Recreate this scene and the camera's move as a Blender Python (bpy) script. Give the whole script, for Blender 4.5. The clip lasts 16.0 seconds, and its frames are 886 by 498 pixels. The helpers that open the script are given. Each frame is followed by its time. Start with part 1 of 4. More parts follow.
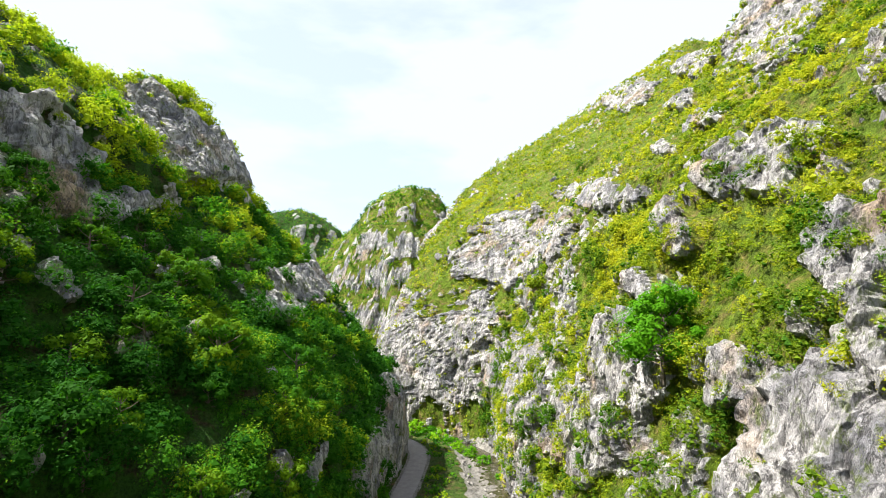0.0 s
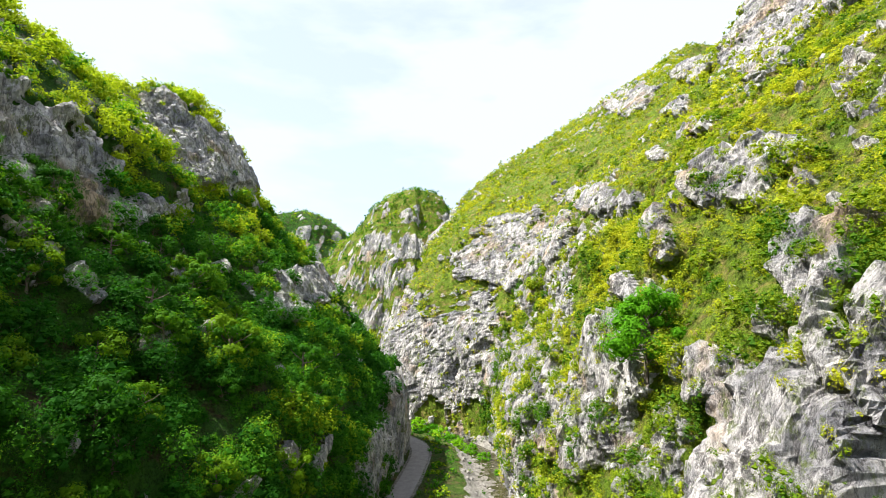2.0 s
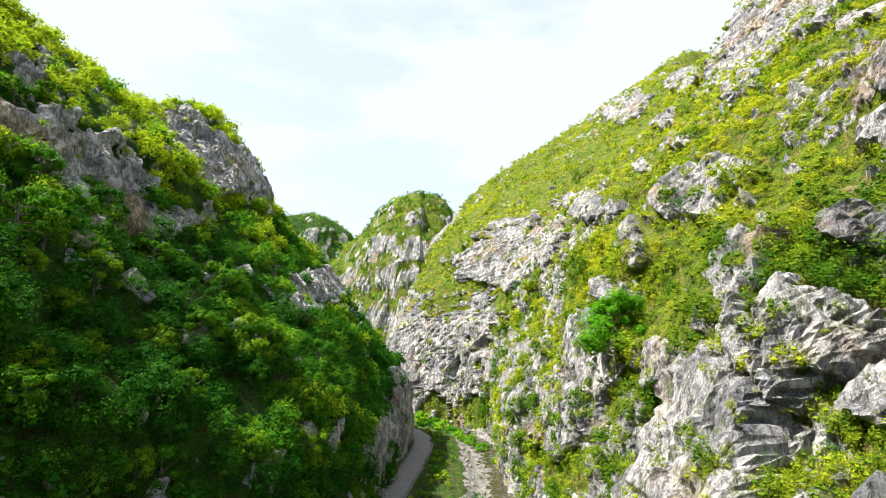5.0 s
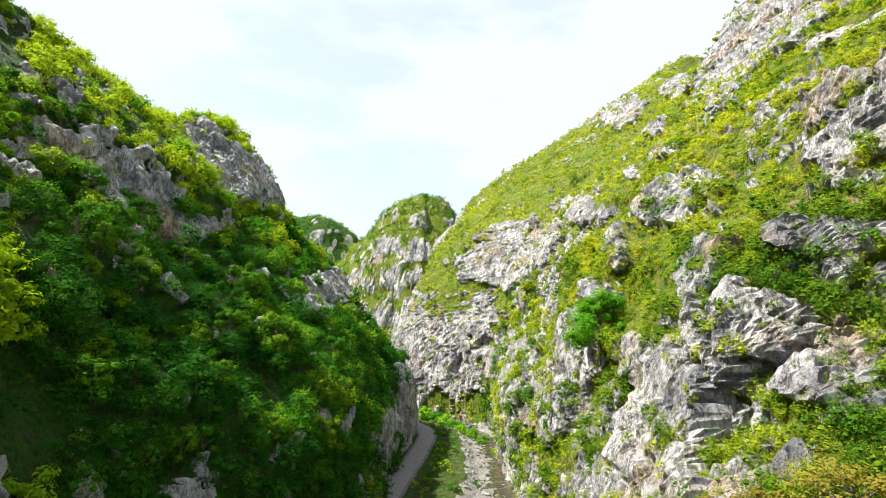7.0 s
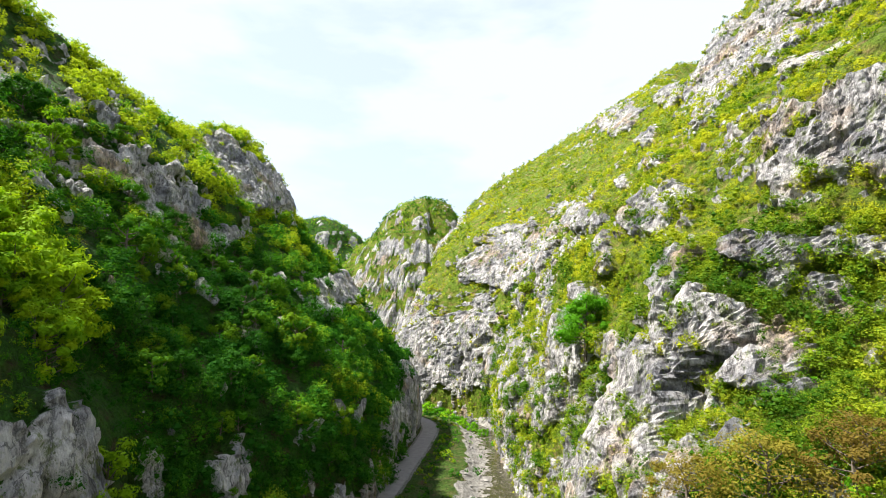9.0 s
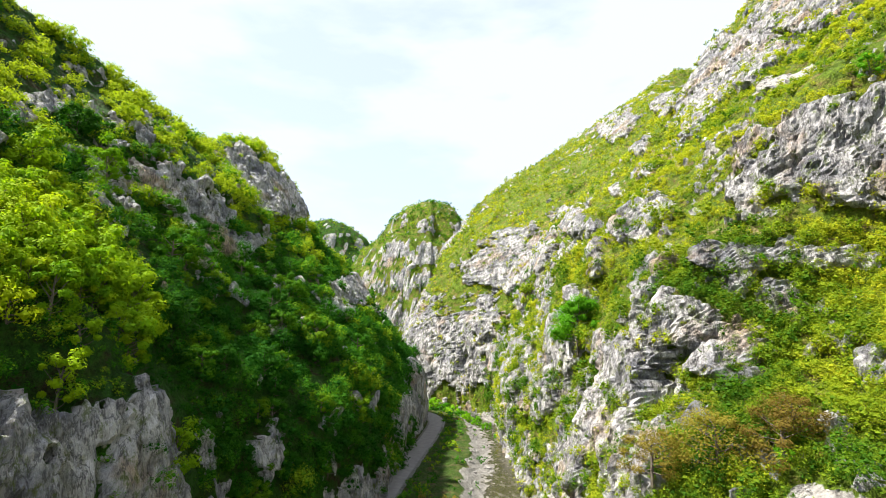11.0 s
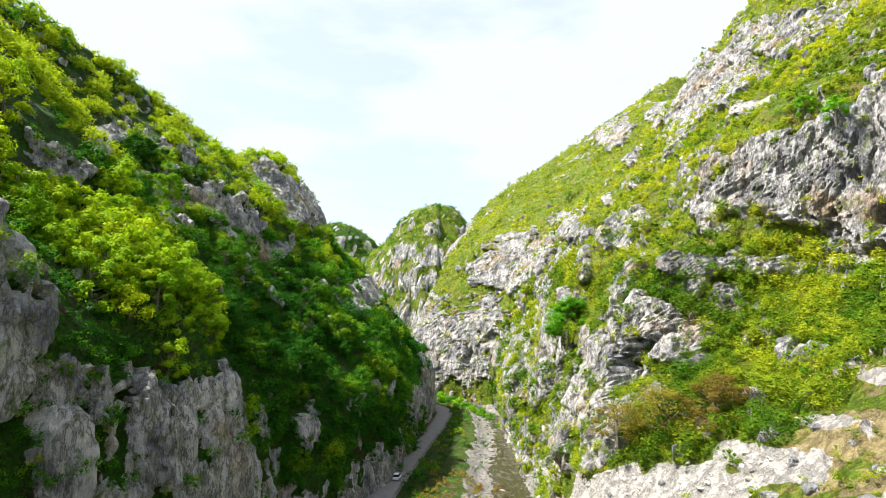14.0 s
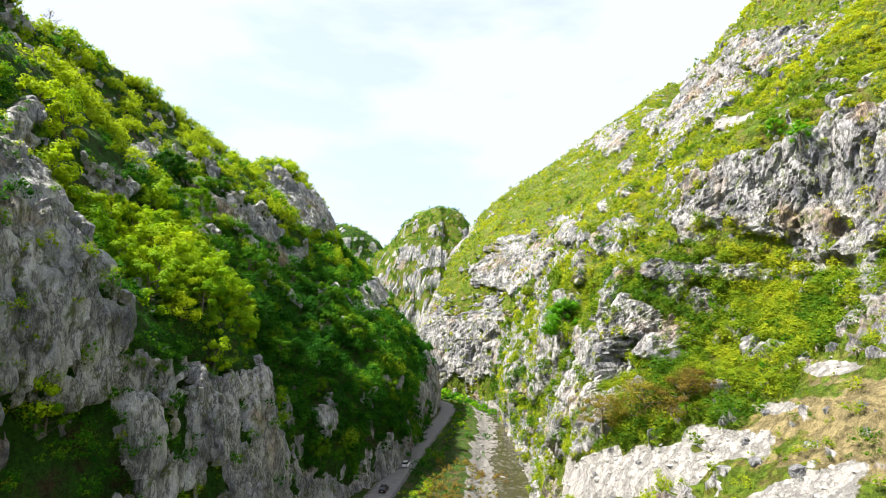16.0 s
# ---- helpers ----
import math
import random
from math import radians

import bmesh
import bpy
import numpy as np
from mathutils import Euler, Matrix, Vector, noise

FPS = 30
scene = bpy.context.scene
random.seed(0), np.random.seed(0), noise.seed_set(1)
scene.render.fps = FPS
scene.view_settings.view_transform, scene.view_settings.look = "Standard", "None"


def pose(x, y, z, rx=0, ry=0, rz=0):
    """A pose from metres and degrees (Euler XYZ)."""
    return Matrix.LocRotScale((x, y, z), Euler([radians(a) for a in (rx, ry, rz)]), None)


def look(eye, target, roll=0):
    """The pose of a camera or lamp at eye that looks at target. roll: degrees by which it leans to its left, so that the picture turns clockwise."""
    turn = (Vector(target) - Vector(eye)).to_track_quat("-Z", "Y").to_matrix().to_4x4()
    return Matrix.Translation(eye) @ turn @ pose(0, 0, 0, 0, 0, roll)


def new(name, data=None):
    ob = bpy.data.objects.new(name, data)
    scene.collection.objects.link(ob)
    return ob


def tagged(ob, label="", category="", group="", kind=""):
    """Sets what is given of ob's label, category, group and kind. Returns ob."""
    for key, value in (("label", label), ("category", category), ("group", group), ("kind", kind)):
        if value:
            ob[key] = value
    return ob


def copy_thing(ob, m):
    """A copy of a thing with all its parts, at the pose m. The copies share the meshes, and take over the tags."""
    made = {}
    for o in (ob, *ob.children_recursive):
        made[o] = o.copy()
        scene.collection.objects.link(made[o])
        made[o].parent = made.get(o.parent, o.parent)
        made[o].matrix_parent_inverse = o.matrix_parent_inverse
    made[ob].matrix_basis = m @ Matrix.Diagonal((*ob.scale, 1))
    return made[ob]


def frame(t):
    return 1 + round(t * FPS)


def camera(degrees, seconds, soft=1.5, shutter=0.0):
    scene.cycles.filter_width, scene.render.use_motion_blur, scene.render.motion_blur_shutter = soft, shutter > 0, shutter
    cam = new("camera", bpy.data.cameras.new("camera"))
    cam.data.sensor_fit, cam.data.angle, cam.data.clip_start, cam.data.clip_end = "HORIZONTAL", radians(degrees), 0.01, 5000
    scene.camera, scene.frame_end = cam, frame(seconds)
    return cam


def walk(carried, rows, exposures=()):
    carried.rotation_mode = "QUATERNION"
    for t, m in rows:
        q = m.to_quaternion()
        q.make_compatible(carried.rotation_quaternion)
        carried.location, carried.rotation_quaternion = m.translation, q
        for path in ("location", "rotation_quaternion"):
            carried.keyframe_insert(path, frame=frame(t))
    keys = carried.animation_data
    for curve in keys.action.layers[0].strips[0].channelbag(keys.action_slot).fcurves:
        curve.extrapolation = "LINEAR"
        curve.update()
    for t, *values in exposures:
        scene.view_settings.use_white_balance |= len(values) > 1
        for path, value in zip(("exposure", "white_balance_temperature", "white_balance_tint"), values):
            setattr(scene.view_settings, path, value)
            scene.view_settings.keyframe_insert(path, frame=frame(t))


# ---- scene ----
cam = camera(81.5, 16.0, 0.6)
PATH = [
    (0, (-1.141, 4.209, 41.148), (-1.128, 6.188, 41.433), -0.2),
    (0.5, (-0.887, 3.226, 41.142), (-0.879, 5.205, 41.428), -0.1),
    (1, (-0.631, 2.068, 41.22), (-0.628, 4.047, 41.505), -0.1),
    (1.5, (-0.414, 0.881, 41.217), (-0.414, 2.861, 41.504), -0.0),
    (2, (-0.126, -0.569, 41.176), (-0.131, 1.41, 41.462), -0.0),
    (2.5, (0.159, -2.149, 41.185), (0.15, -0.169, 41.47), -0.0),
    (3, (0.41, -3.927, 41.223), (0.397, -1.947, 41.508), -0.0),
    (3.5, (0.665, -5.86, 41.232), (0.648, -3.88, 41.518), -0.0),
    (4, (0.916, -7.97, 41.152), (0.896, -5.99, 41.438), -0.0),
    (6.5, (1.83, -19.768, 40.468), (1.794, -17.789, 40.753), 0.1),
    (7, (1.99, -22.258, 40.394), (1.95, -20.278, 40.68), 0.0),
    (7.5, (2.081, -24.87, 40.381), (2.039, -22.891, 40.667), 0.0),
    (8, (2.191, -27.595, 40.377), (2.147, -25.616, 40.661), -0.0),
    (8.5, (2.262, -30.409, 40.423), (2.215, -28.43, 40.707), -0.0),
    (9, (2.283, -33.357, 40.443), (2.234, -31.378, 40.727), -0.0),
    (11.5, (1.919, -48.225, 40.224), (1.853, -46.247, 40.508), -0.1),
    (12, (1.883, -51.246, 40.232), (1.814, -49.268, 40.515), -0.1),
    (12.5, (1.838, -54.276, 40.17), (1.765, -52.298, 40.453), -0.1),
    (13, (1.864, -57.301, 39.983), (1.788, -55.323, 40.267), -0.1),
    (13.5, (1.823, -60.3, 39.805), (1.744, -58.322, 40.09), -0.2),
    (14, (1.735, -63.257, 39.72), (1.654, -61.279, 40.003), -0.2),
    (14.5, (1.721, -66.185, 39.778), (1.637, -64.207, 40.061), -0.2),
    (15, (1.734, -69.146, 39.798), (1.648, -67.168, 40.08), -0.2),
    (15.5, (1.693, -72.051, 39.9), (1.604, -70.073, 40.18), -0.2),
    (16, (1.67, -75.015, 39.997), (1.578, -73.037, 40.277), -0.2),
]
walk(cam, [(t, look(eye, target, roll)) for t, eye, target, roll in PATH])

# ---------------------------------------------------------------- light
SUN_EL, SUN_AZ = 58.0, -94.0      # degrees; azimuth clockwise from +y
scene.view_settings.exposure = 1.52

world = bpy.data.worlds.new("sky")
scene.world = world
world.use_nodes = True
wn, wl = world.node_tree.nodes, world.node_tree.links
wn.clear()
w_out = wn.new("ShaderNodeOutputWorld")
w_bg = wn.new("ShaderNodeBackground")
w_sky = wn.new("ShaderNodeTexSky")
w_sky.sky_type, w_sky.sun_disc = "NISHITA", False
w_sky.sun_elevation, w_sky.sun_rotation = radians(SUN_EL), radians(SUN_AZ)
w_tc = wn.new("ShaderNodeTexCoord")
w_map = wn.new("ShaderNodeMapping")
w_map.inputs["Scale"].default_value = (1.6, 1.6, 5.0)
w_map.inputs["Location"].default_value = (0.35, 0.1, 0.2)
w_noise = wn.new("ShaderNodeTexNoise")
w_noise.inputs["Scale"].default_value = 1.7
w_noise.inputs["Detail"].default_value = 6
w_noise.inputs["Roughness"].default_value = 0.5
w_ramp = wn.new("ShaderNodeValToRGB")
w_ramp.color_ramp.elements[0].position, w_ramp.color_ramp.elements[0].color = 0.36, (0.7, 0.7, 0.7, 1)
w_ramp.color_ramp.elements[1].position, w_ramp.color_ramp.elements[1].color = 0.47, (1, 1, 1, 1)
w_mix = wn.new("ShaderNodeMix")
w_mix.data_type = "RGBA"
w_mix.inputs[7].default_value = (3.4, 3.75, 4.45, 1)
wl.new(w_tc.outputs["Generated"], w_map.inputs["Vector"])
wl.new(w_map.outputs["Vector"], w_noise.inputs["Vector"])
wl.new(w_noise.outputs["Fac"], w_ramp.inputs["Fac"])
wl.new(w_ramp.outputs["Color"], w_mix.inputs[0])
wl.new(w_sky.outputs["Color"], w_mix.inputs[6])
wl.new(w_mix.outputs[2], w_bg.inputs["Color"])
wl.new(w_bg.outputs["Background"], w_out.inputs["Surface"])
w_bg.inputs["Strength"].default_value = 0.1

sun_data = bpy.data.lights.new("sun", "SUN")
sun_data.energy, sun_data.angle, sun_data.color = 5.0, radians(0.8), (1.0, 0.95, 0.86)
sun = new("sun", sun_data)
_to = Vector((math.sin(radians(SUN_AZ)) * math.cos(radians(SUN_EL)), math.cos(radians(SUN_AZ)) * math.cos(radians(SUN_EL)), math.sin(radians(SUN_EL))))
sun.matrix_world = look(_to * 300, (0, 0, 0))

# ---------------------------------------------------------------- materials


class Mat:
    """A node material under construction."""

    def __init__(self, name, rough=0.8, metal=0.0, spec=0.3):
        self.m = bpy.data.materials.new(name)
        self.m.use_nodes = True
        self.n, self.l = self.m.node_tree.nodes, self.m.node_tree.links
        self.p = self.n["Principled BSDF"]
        self.p.inputs["Roughness"].default_value = rough
        self.p.inputs["Metallic"].default_value = metal
        self.p.inputs["Specular IOR Level"].default_value = spec

    def put(self, a, b):
        self.l.new(a, b)

    def coord(self, scale=(1, 1, 1), kind="Object"):
        tc, mp = self.n.new("ShaderNodeTexCoord"), self.n.new("ShaderNodeMapping")
        mp.inputs["Scale"].default_value = scale
        self.put(tc.outputs[kind], mp.inputs["Vector"])
        return mp.outputs["Vector"]

    def noise(self, vec, scale, detail=5, rough=0.6):
        nd = self.n.new("ShaderNodeTexNoise")
        nd.inputs["Scale"].default_value, nd.inputs["Detail"].default_value, nd.inputs["Roughness"].default_value = scale, detail, rough
        self.put(vec, nd.inputs["Vector"])
        return nd.outputs["Fac"]

    def ramp(self, fac, *stops):
        nd = self.n.new("ShaderNodeValToRGB")
        el = nd.color_ramp.elements
        while len(el) < len(stops):
            el.new(0.5)
        for e, (pos, col) in zip(el, stops):
            e.position = pos
            e.color = (*col, 1) if isinstance(col, tuple) else (col, col, col, 1)
        self.put(fac, nd.inputs["Fac"])
        return nd.outputs["Color"]

    def mix(self, fac, a, b, blend="MIX"):
        nd = self.n.new("ShaderNodeMix")
        nd.data_type, nd.blend_type = "RGBA", blend
        for sock, v in ((nd.inputs[0], fac), (nd.inputs[6], a), (nd.inputs[7], b)):
            if isinstance(v, (int, float)):
                sock.default_value = v if sock.type == "VALUE" else (v, v, v, 1)
            elif isinstance(v, tuple):
                sock.default_value = (*v, 1)
            else:
                self.put(v, sock)
        return nd.outputs[2]

    def math(self, op, a, b=0.0, clamp=False):
        nd = self.n.new("ShaderNodeMath")
        nd.operation, nd.use_clamp = op, clamp
        for sock, v in zip(nd.inputs, (a, b)):
            if isinstance(v, (int, float)):
                sock.default_value = v
            else:
                self.put(v, sock)
        return nd.outputs[0]

    def attr(self, name):
        nd = self.n.new("ShaderNodeAttribute")
        nd.attribute_name = name
        return nd.outputs["Fac"]

    def bump(self, height, strength, distance):
        nd = self.n.new("ShaderNodeBump")
        nd.inputs["Strength"].default_value, nd.inputs["Distance"].default_value = strength, distance
        self.put(height, nd.inputs["Height"])
        self.put(nd.outputs["Normal"], self.p.inputs["Normal"])

    def color(self, c):
        if isinstance(c, tuple):
            self.p.inputs["Base Color"].default_value = (*c, 1)
        else:
            self.put(c, self.p.inputs["Base Color"])
        return self


def terrain_material(name, warm, soil, dark=1.0, debris=((0.30, 0.28, 0.26), (0.52, 0.495, 0.465))):
    """Grey limestone, grassy earth and pale scree, divided by the attributes rock and scree."""
    k = Mat(name, 0.9, 0, 0.15)
    v = k.coord()
    tall = k.coord((1, 1, 0.18))
    # limestone: pale grey, vertical dark streaks, ochre patches, fissures
    tone = k.ramp(k.noise(v, 0.13, 9, 0.66), (0.39, (0.26, 0.26, 0.29)), (0.47, (0.46, 0.45, 0.465)), (0.56, (0.66, 0.635, 0.63)))
    grain = k.ramp(k.noise(k.coord((1, 1, 0.4)), 1.5, 12, 0.8), (0.39, 0.25), (0.50, 0.85), (0.60, 1.0))
    streak = k.ramp(k.noise(tall, 0.8, 9, 0.75), (0.38, 0.3), (0.50, 1.0))
    drip = k.ramp(k.noise(k.coord((1, 1, 0.14)), 1.5, 8, 0.75), (0.38, 0.15), (0.47, 1.0))
    ochre = k.ramp(k.noise(v, 0.075, 5, 0.62), (0.54, 0.0), (0.66, warm))
    rock = k.mix(ochre, tone, (0.52, 0.36, 0.22))
    rock = k.mix(0.65 * dark, rock, grain, "MULTIPLY")
    rock = k.mix(0.5 * dark, rock, streak, "MULTIPLY")
    rock = k.mix(0.4 * dark, rock, drip, "MULTIPLY")
    cleft = k.math("ABSOLUTE", k.math("SUBTRACT", k.noise(k.coord((1, 1, 0.35)), 0.42, 7, 0.66), 0.5))
    chink = k.math("ABSOLUTE", k.math("SUBTRACT", k.noise(k.coord((1, 1, 0.5)), 1.1, 6, 0.66), 0.5))
    rock = k.mix(k.ramp(cleft, (0.0, 0.75), (0.010, 0.5), (0.03, 0.0)), rock, (0.09, 0.085, 0.09))
    rock = k.mix(k.ramp(chink, (0.0, 0.35 * dark), (0.012, 0.0)), rock, (0.12, 0.115, 0.12))
    moss = k.ramp(k.noise(k.coord((1, 1, 0.6)), 0.6, 9, 0.8), (0.53, 0.0), (0.60, 0.8))
    rock = k.mix(moss, rock, (0.13, 0.17, 0.04))
    # earth with dry grass and low herbs
    herb = k.ramp(k.noise(v, 0.28, 7, 0.7), (0.37, soil[0]), (0.43, soil[1]), (0.53, soil[2]))
    herb = k.mix(0.75, herb, k.ramp(k.noise(v, 1.9, 9, 0.82), (0.40, 0.2), (0.56, 1.0)), "MULTIPLY")
    parched = k.math("ADD", k.attr("dry"), k.math("MULTIPLY", k.math("SUBTRACT", k.noise(v, 0.6, 6, 0.7), 0.5), 0.8))
    herb = k.mix(k.ramp(parched, (0.38, 0.0), (0.6, 1.0)), herb, k.mix(0.7, (0.36, 0.29, 0.14), k.ramp(k.noise(v, 1.9, 9, 0.82), (0.40, 0.35), (0.56, 1.0)), "MULTIPLY"))
    # scree: pale chalky debris
    stone = k.ramp(k.noise(v, 1.4, 8, 0.75), (0.34, debris[0]), (0.54, debris[1]))
    stone = k.mix(0.35, stone, k.ramp(k.noise(v, 5.0, 4, 0.7), (0.42, 0.3), (0.52, 1.0)), "MULTIPLY")
    edge = k.math("ADD", k.attr("rock"), k.math("MULTIPLY", k.math("SUBTRACT", k.noise(v, 0.9, 7, 0.75), 0.5), 1.1))
    base = k.mix(k.ramp(edge, (0.40, 0.0), (0.52, 1.0)), herb, rock)
    edge = k.math("ADD", k.attr("scree"), k.math("MULTIPLY", k.math("SUBTRACT", k.noise(v, 0.7, 6, 0.7), 0.5), 0.7))
    base = k.mix(k.ramp(edge, (0.42, 0.0), (0.55, 1.0)), base, stone)
    k.color(base)
    h = k.math("ADD", k.noise(k.coord((1, 1, 0.4)), 1.1, 12, 0.72), k.math("MULTIPLY", k.ramp(cleft, (0.0, 0.0), (0.05, 1.0)), 0.3))
    k.bump(h, 1.0, 1.3)
    return k.m


def leaf_material(name, dark, mid, light, source="attribute"):
    """Thin leaves: reflect and let light through; the tone runs from plant to plant."""
    k = Mat(name, 0.7, 0, 0.08)
    if source == "attribute":
        tone = k.attr("tone")
    else:
        nd = k.n.new("ShaderNodeObjectInfo")
        tone = nd.outputs["Random"]
    isl = k.n.new("ShaderNodeNewGeometry").outputs["Random Per Island"]
    tone = k.math("ADD", tone, k.math("MULTIPLY", k.math("SUBTRACT", isl, 0.5), 0.2), True)
    c = k.ramp(tone, (0.0, dark), (0.5, mid), (1.0, light))
    k.color(c)
    tr = k.n.new("ShaderNodeBsdfTranslucent")
    k.put(k.mix(0.6, c, (1.0, 1.0, 0.3), "MULTIPLY"), tr.inputs["Color"])
    mx = k.n.new("ShaderNodeMixShader")
    mx.inputs[0].default_value = 0.5
    out = k.n["Material Output"]
    k.put(k.p.outputs[0], mx.inputs[1])
    k.put(tr.outputs[0], mx.inputs[2])
    k.put(mx.outputs[0], out.inputs["Surface"])
    return k.m


def bark_material():
    k = Mat("bark", 0.9, 0, 0.1)
    c = k.noise(k.coord((1, 1, 0.25)), 9, 6, 0.7)
    k.color(k.ramp(c, (0.3, (0.05, 0.04, 0.03)), (0.7, (0.19, 0.16, 0.13))))
    k.bump(c, 0.8, 0.04)
    return k.m


def plain(name, colour, rough, metal=0.0, spec=0.4, vary=0.12, scale=6.0):
    k = Mat(name, rough, metal, spec)
    c = k.noise(k.coord(), scale, 5, 0.65)
    lo, hi = tuple(v * (1 - vary) for v in colour), tuple(min(1, v * (1 + vary)) for v in colour)
    k.color(k.ramp(c, (0.3, lo), (0.7, hi)))
    return k.m


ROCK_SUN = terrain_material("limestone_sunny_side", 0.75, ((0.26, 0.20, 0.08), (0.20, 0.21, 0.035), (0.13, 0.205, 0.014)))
# Shaded copy: ground colour darkened for the west side's shade, rock marks weakened.
ROCK_SHADE = terrain_material("limestone_shade_tinted", 0.75, ((0.06, 0.05, 0.02), (0.045, 0.08, 0.012), (0.035, 0.11, 0.008)), 0.7)
ROCK_FLOOR = terrain_material("valley_floor", 0.3, ((0.15, 0.11, 0.05), (0.10, 0.12, 0.03), (0.055, 0.11, 0.012)), debris=((0.12, 0.11, 0.095), (0.34, 0.325, 0.30)))
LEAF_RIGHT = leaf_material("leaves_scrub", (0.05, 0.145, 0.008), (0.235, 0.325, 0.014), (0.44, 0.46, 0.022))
# Darker than the scrub leaves: shade of the west slope put into colour.
LEAF_LEFT = leaf_material("leaves_wood_shade_toned", (0.017, 0.095, 0.006), (0.07, 0.235, 0.01), (0.36, 0.46, 0.015))
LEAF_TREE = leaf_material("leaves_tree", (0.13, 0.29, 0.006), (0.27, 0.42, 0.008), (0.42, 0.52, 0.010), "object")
# Tree leaves again, darkened in colour to stand for the slope's shade.
LEAF_WOOD = leaf_material("leaves_tree_shade_toned", (0.018, 0.09, 0.004), (0.045, 0.16, 0.005), (0.15, 0.27, 0.007), "object")
LEAF_FRESH = leaf_material("leaves_fresh_green", (0.06, 0.22, 0.006), (0.12, 0.33, 0.008), (0.20, 0.42, 0.010), "object")
LEAF_RUST = leaf_material("leaves_rusty", (0.12, 0.08, 0.02), (0.20, 0.15, 0.025), (0.26, 0.24, 0.03), "object")
LEAF_REED = leaf_material("leaves_reed", (0.18, 0.11, 0.03), (0.26, 0.18, 0.035), (0.26, 0.26, 0.04))
BARK = bark_material()

# ---------------------------------------------------------------- noise


def _table(seed):
    g = np.random.default_rng(seed)
    perm = g.permutation(256)
    grad = g.normal(size=(256, 3))
    grad /= np.linalg.norm(grad, axis=1)[:, None]
    return np.concatenate([perm, perm, perm]), grad


PERM, GRAD = _table(7)


def perlin(p):
    """Gradient noise, about -0.7 to 0.7, at the rows of p."""
    i = np.floor(p).astype(np.int64)
    f = p - i
    w = f * f * f * (f * (f * 6 - 15) + 10)
    i &= 255
    total = np.zeros(len(p))
    for dx in (0, 1):
        for dy in (0, 1):
            for dz in (0, 1):
                g = GRAD[PERM[PERM[PERM[i[:, 0] + dx] + i[:, 1] + dy] + i[:, 2] + dz]]
                d = g[:, 0] * (f[:, 0] - dx) + g[:, 1] * (f[:, 1] - dy) + g[:, 2] * (f[:, 2] - dz)
                total += d * (w[:, 0] if dx else 1 - w[:, 0]) * (w[:, 1] if dy else 1 - w[:, 1]) * (w[:, 2] if dz else 1 - w[:, 2])
    return total


def fbm(p, wave, octaves=4, gain=0.5, stretch=(1, 1, 1), seed=0.0):
    q = p / (np.array(stretch) * wave) + seed * 17.31
    total, amp = np.zeros(len(p)), 1.0
    for _ in range(octaves):
        total += amp * perlin(q)
        q, amp = q * 2.03 + 5.7, amp * gain
    return total


def ridged(p, wave, octaves=3, stretch=(1, 1, 1), seed=0.0):
    q = p / (np.array(stretch) * wave) + seed * 11.7
    total, amp = np.zeros(len(p)), 1.0
    for _ in range(octaves):
        total += amp * (0.5 - np.abs(perlin(q)) * 1.6)
        q, amp = q * 2.1 + 3.3, amp * 0.5
    return total


def blocks(p, cell, seed):
    """Angular blocks: each cell of a broken rock has its own offset and tilt; about -1 to 1."""
    q = p / np.array(cell) + seed * 7.77
    i = np.floor(q).astype(np.int64)
    best = np.full(len(p), 1e9)
    val = np.zeros(len(p))
    for dx in (-1, 0, 1):
        for dy in (-1, 0, 1):
            for dz in (-1, 0, 1):
                c = i + (dx, dy, dz)
                k = PERM[PERM[PERM[c[:, 0] & 255] + (c[:, 1] & 255)] + (c[:, 2] & 255)]
                r = q - (c + 0.5 + 0.62 * GRAD[k])
                d = (r * r).sum(1)
                w = d < best
                best = np.where(w, d, best)
                tilt = GRAD[(k + 91) & 255]
                val = np.where(w, GRAD[(k + 37) & 255, 0] + 0.4 * (r * tilt).sum(1), val)
    return val


def smooth(a, b, x):
    t = np.clip((x - a) / (b - a), 0, 1)
    return t * t * (3 - 2 * t)


def bend(xs, ys, x):
    """A smooth curve through the knots (monotone cubic), ys may hold rows."""
    xs, ys = np.array(xs, float), np.array(ys, float)
    h, d = np.diff(xs), None
    d = np.diff(ys, axis=0) / (h if ys.ndim == 1 else h[:, None])
    m = np.zeros_like(ys)
    a, b = d[:-1], d[1:]
    m[1:-1] = np.where(a * b > 0, 2 * a * b / np.where(a + b == 0, 1, a + b), 0)
    m[0], m[-1] = d[0], d[-1]
    k = np.clip(np.searchsorted(xs, x) - 1, 0, len(xs) - 2)
    t = np.clip((x - xs[k]) / h[k], 0, 1)
    hh = h[k]
    if ys.ndim == 2:
        t, hh = t[:, None], hh[:, None]
    t2, t3 = t * t, t * t * t
    return (2 * t3 - 3 * t2 + 1) * ys[k] + (t3 - 2 * t2 + t) * hh * m[k] + (3 * t2 - 2 * t3) * ys[k + 1] + (t3 - t2) * hh * m[k + 1]


